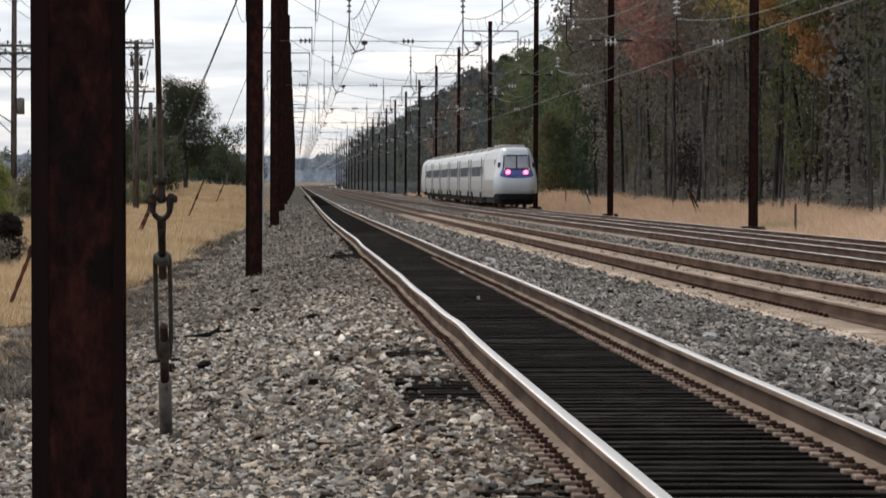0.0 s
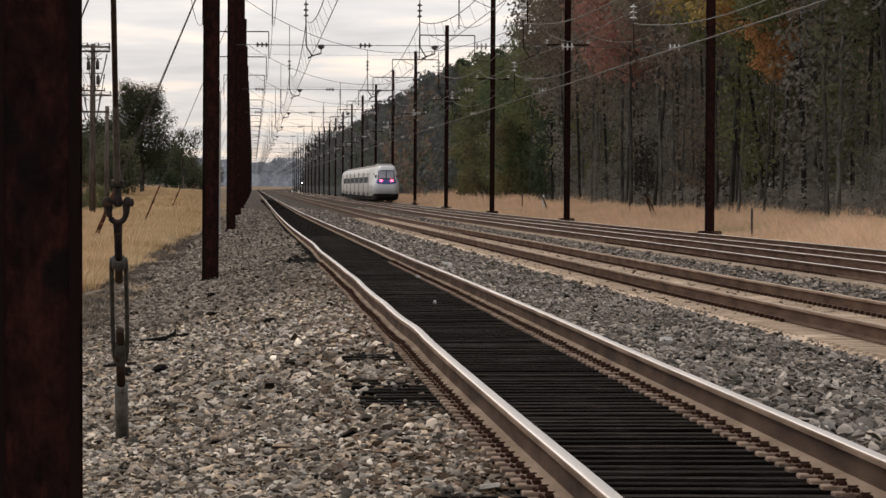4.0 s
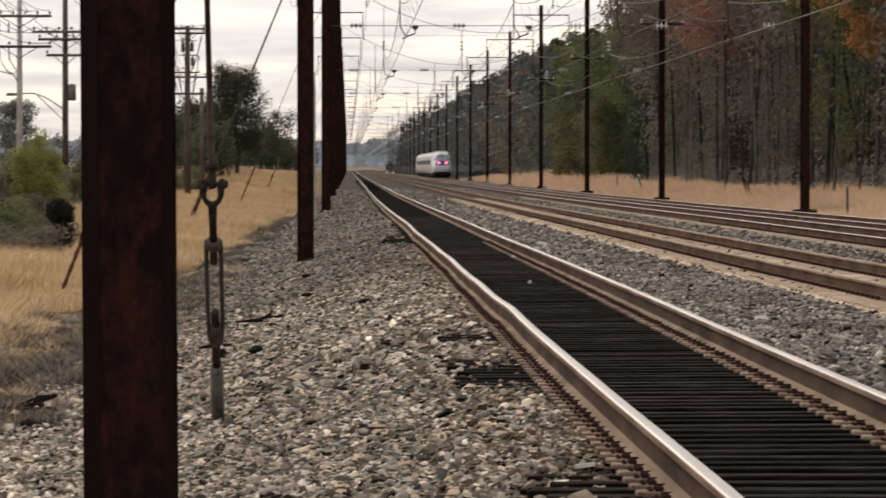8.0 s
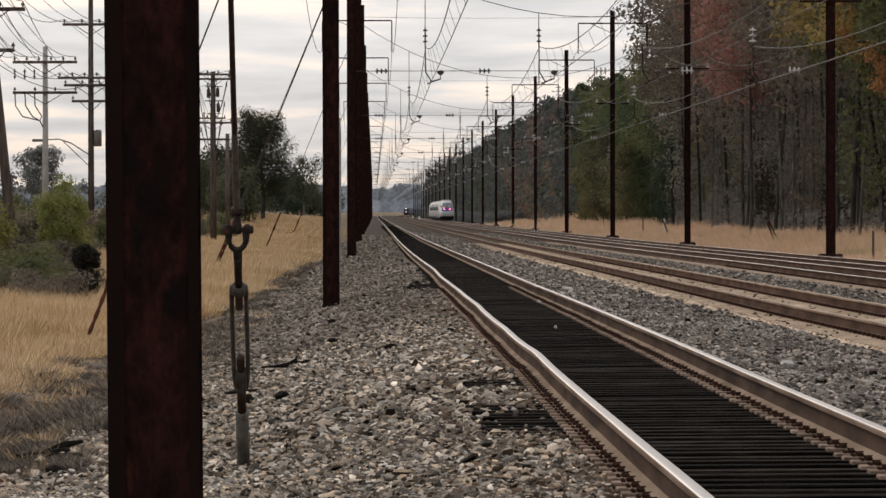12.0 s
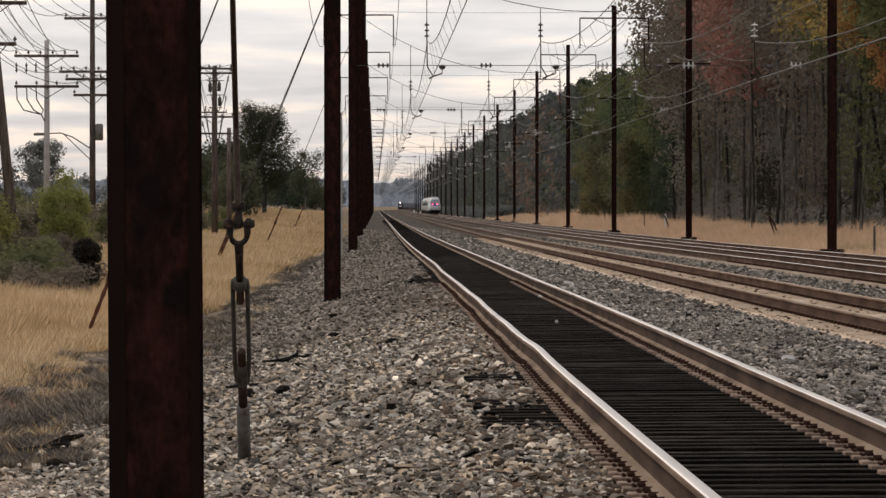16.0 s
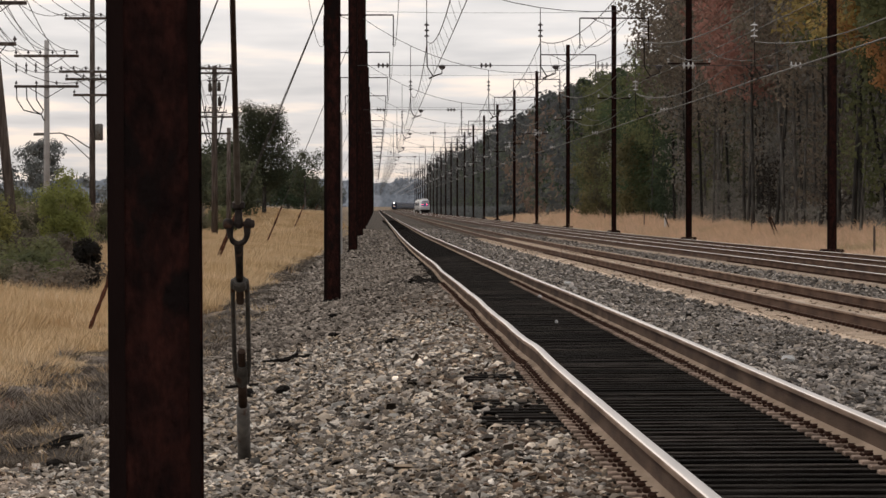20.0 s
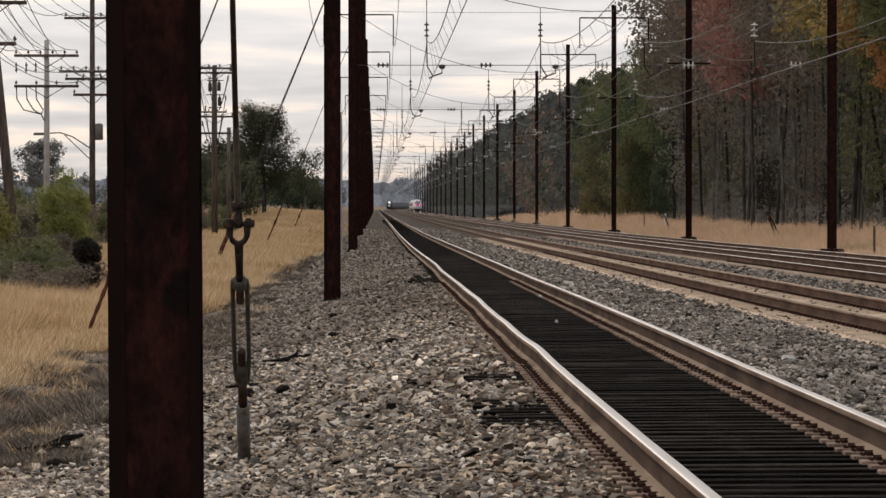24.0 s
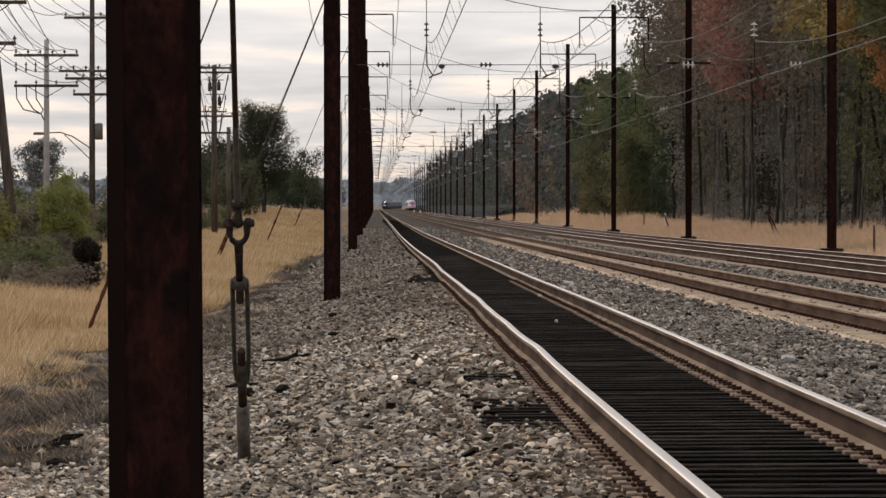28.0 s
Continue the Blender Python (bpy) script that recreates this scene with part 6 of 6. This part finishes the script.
def single_stones():
    """The largest stones of the near shoulder, one by one."""
    rng = random.Random(31)
    shapes = []
    for k in range(10):
        bm = bmesh.new()
        bmesh.ops.create_icosphere(bm, subdivisions=1, radius=1.0)
        ax = Vector((rng.uniform(0.8, 1.2), rng.uniform(0.6, 0.9), rng.uniform(0.42, 0.62)))
        for vv in bm.verts:
            q = rng.uniform(0.72, 1.12)
            vv.co = Vector((vv.co.x * ax.x, vv.co.y * ax.y, vv.co.z * ax.z)) * q
        me = bpy.data.meshes.new("stone")
        bm.to_mesh(me)
        bm.free()
        me.materials.append((M_STONE_EACH, M_STONE_EACH, M_STONE_EACH_DARK)[k % 3])
        shapes.append(me)
    bed_ob = bpy.data.objects["ballast_bed"]
    for k in range(300):
        y = 21.8 + 15.0 * rng.random() ** 1.2
        left = max(-3.1, -0.25 - 0.082 * y)
        x = left + (1.15 - left) * rng.random()
        s = 0.023 + 0.018 * rng.random() ** 2
        part("stone", shapes[k % 10], None, bed_ob, m=pose(x, y, bed_z(x, y) + 0.024, rng.uniform(-18, 18), rng.uniform(-18, 18), rng.uniform(0, 360)) @ Matrix.Diagonal((s, s, s, 1)))


def litter():
    z = bed_z(-1.12, 64)
    t = thing("timber_scrap", "charred broken timber lying on the ballast", "scrap wood", pose(-1.12, 64, z + 0.03, 0, 0, 8))
    part("plank", Geo().tube([(-0.34, 0, 0.0), (-0.12, 0.05, 0.012), (0.05, 0.02, 0.03), (0.20, -0.02, 0.035), (0.33, -0.06, 0.03)], [0.010, 0.022, 0.040, 0.048, 0.012], 5), M_CHAR, t)
    part("splinter", Geo().tube([(0.04, 0, 0.04), (0.12, 0.03, 0.10), (0.13, 0.06, 0.15)], [0.035, 0.022, 0.006], 5), M_CHAR, t)
    part("splinter", Geo().tube([(0.14, -0.02, 0.03), (0.24, 0.02, 0.075), (0.31, 0.03, 0.085)], [0.03, 0.022, 0.008], 5), M_CHAR, t)
    part("splinter", Geo().tube([(-0.02, -0.1, 0.0), (0.18, -0.3, 0.02), (0.3, -0.32, 0.015)], [0.012, 0.024, 0.008], 5), M_CHAR, t)
    t = thing("timber_scrap", "thin charred stick lying on the ballast", "scrap wood", pose(-1.44, 56.0, bed_z(-1.44, 56.0) + 0.03, 0, 0, -3))
    part("stick", Geo().tube([(-0.25, 0, 0.0), (-0.05, 0.03, 0.02), (0.12, 0.0, 0.025), (0.27, 0.02, 0.03)], [0.012, 0.022, 0.026, 0.01], 5), M_CHAR, t)
    part("splinter", Geo().tube([(0.1, 0.2, 0.0), (0.2, 0.3, 0.05), (0.34, 0.35, 0.05)], [0.02, 0.02, 0.008], 5), M_CHAR, t)
    for x, y, s, c in ((4.12, 49.6, 0.075, M_PALE), (4.6, 73.0, 0.05, M_CHAR), (3.95, 102, 0.09, M_PALE), (-0.95, 51.5, 0.10, M_CHAR), (-1.35, 53, 0.12, M_CHAR), (-0.75, 88, 0.09, M_CHAR), (2.3, 63, 0.028, M_PALE), (2.72, 82, 0.04, M_PALE), (-0.6, 71, 0.08, M_CHAR), (0.2, 60, 0.07, M_CHAR)):
        g = Geo().tube([(-s, 0, 0.01), (-s * 0.4, 0.02, 0.03), (s * 0.5, -0.01, 0.035), (s, 0.01, 0.015)], [s * 0.3, s * 0.5, s * 0.45, s * 0.2], 6)
        ob = new("litter" if c is M_PALE else "wood_chip", g.mesh("litter", c))
        ob.matrix_basis = pose(x, y, bed_z(x, y) + (0.06 if 1.36 < x < 3.16 else 0.035), 0, 0, x * 50)
        tagged(ob, "small pale piece of litter on the ballast" if c is M_PALE else "small blackened wood chip on the ballast", "litter")


def charred_log():
    t = thing("timber_scrap", "charred broken tie lying at the foot of the ballast slope", "scrap wood", pose(-3.15, 46.6, max(bed_z(-3.1, 46.6), field_z(-3.1, 46.6)) + 0.05, 0, -6, 22))
    part("plank", Geo().tube([(-0.42, 0, -0.04), (-0.2, 0.05, 0.0), (0.1, 0.0, -0.01), (0.3, -0.05, 0.04)], [0.03, 0.055, 0.06, 0.025], 6), M_CHAR, t)
    part("splinter", Geo().tube([(-0.3, -0.3, -0.04), (0.0, -0.5, 0.02), (0.28, -0.45, 0.0)], [0.025, 0.045, 0.02], 5), M_CHAR, t)
    part("splinter", Geo().tube([(0.2, 0.5, -0.02), (0.45, 0.55, 0.03), (0.62, 0.5, 0.05)], [0.03, 0.04, 0.015], 5), M_CHAR, t)


def rubble():
    rng = np.random.default_rng(77)
    for k in range(26):
        y = 43.5 + 5.5 * rng.random()
        x = -2.35 - 1.0 * rng.random()
        s = 0.035 + 0.05 * rng.random() ** 2
        bm = bmesh.new()
        bmesh.ops.create_icosphere(bm, subdivisions=1, radius=1.0)
        for vv in bm.verts:
            vv.co = Vector((vv.co.x * 1.3, vv.co.y, vv.co.z * 0.75)) * s * (0.75 + 0.5 * rng.random())
        me = bpy.data.meshes.new("rock")
        bm.to_mesh(me)
        bm.free()
        me.materials.append(M_CHAR if k % 3 == 0 else M_STONE)
        ob = new("rock", me)
        ob.matrix_basis = pose(x, y, max(bed_z(x, y), field_z(x, y)) + s * 0.45, 0, 0, rng.random() * 360)
        tagged(ob, "blackened lump of old timber at the foot of the slope" if k % 3 == 0 else "pale loose rock at the foot of the ballast slope", "rock", "loose rocks at the slope's foot")


def trackside_cabinets():
    for x, y in ((13.2, 1683), (13.2, 1452)):
        c = thing("signal_cabinet", "small pale trackside signal cabinet between distant tracks", "cabinet", pose(x, y, bed_z(x, y)), group="trackside cabinets")
        part("body", Geo().box(0, 0, 0.35, 0.5, 0.45, 0.9, bevel=0.03), M_PALE, c)
        part("roof", Geo().box(0, 0, 0.83, 0.56, 0.52, 0.06, bevel=0.015), M_CONCPOLE, c)


def posts():
    def post(name_, label, x, y, h, r, m, rx=0.0, ry=0.0):
        ob = new(name_, Geo().tube([(0, 0, -0.3), (0, 0, h * 0.9), (0, 0, h)], [r, r, r * 0.7], 8).mesh(name_, m))
        z = max(field_z(x, y), bed_z(x, y) if -3 < x < 20 else -9)
        ob.matrix_basis = pose(x, y, z, rx, ry, 0)
        tagged(ob, label, "post", "small posts beside the line")

    post("conduit_post", "pale grey upright conduit post beside a catenary pole", -1.46, 209, 6.0, 0.085, M_CONCPOLE)
    post("marker_post", "short white marker post in dry grass", 23.0, 394, 1.5, 0.09, M_PALE)
    for x, y, h in ((23.0, 425, 1.8), (21.0, 209, 1.4), (25.0, 330, 1.5), (24.0, 520, 1.7)):
        post("fence_post", "thin dark weathered post in dry grass", x, y, h, 0.05, M_POLEWOOD)
    for x, y, a in ((23.2, 287, 18), (23.6, 289, 24), (22.8, 383, 20)):
        post("anchor_rod", "leaning rusty guy anchor rod in dry grass", x, y, 1.5, 0.05, M_SPIKE, 0, -a)


# ---- build ----
ground()
ballast_bed()
TRACK = tracks()
poles()
spans()
wires()
anchor_guy()
side_guys()
utility_line()
left_plants()
woods()
wood_mass()
far_hills()
grasses()
EXPRESS = express_train()
ARRIVING = arriving_cars()
litter()
rubble()
charred_log()
trackside_cabinets()
posts()
stones()
single_stones()
timber_ties(TRACK[0])
concrete_ties(TRACK[1], 1, 60, 190)
concrete_ties(TRACK[2], 2, 90, 150)
concrete_ties(TRACK[3], 3, 130, 160)


def on_curve(x, y):
    return pose(x + bend(y), y, bed(y), 0, 0, -math.degrees(math.atan(max(0.0, y - CURVE0) / RADIUS)))


def motions():
    rows = [(t, pose(TRACKS[3], y, bed(y))) for t, y in ((0, 341), (3, 508), (6, 679), (8, 797), (11, 970), (15, 1203), (17, 1325), (20, 1512), (25, 1835), (28, 2030))]
    walk(EXPRESS, rows)
    for ob, behind in ARRIVING:
        walk(ob, [(t, on_curve(TRACKS[0], 2650 + 15.0 * (28 - t) + behind)) for t in range(0, 29, 4)])


motions()
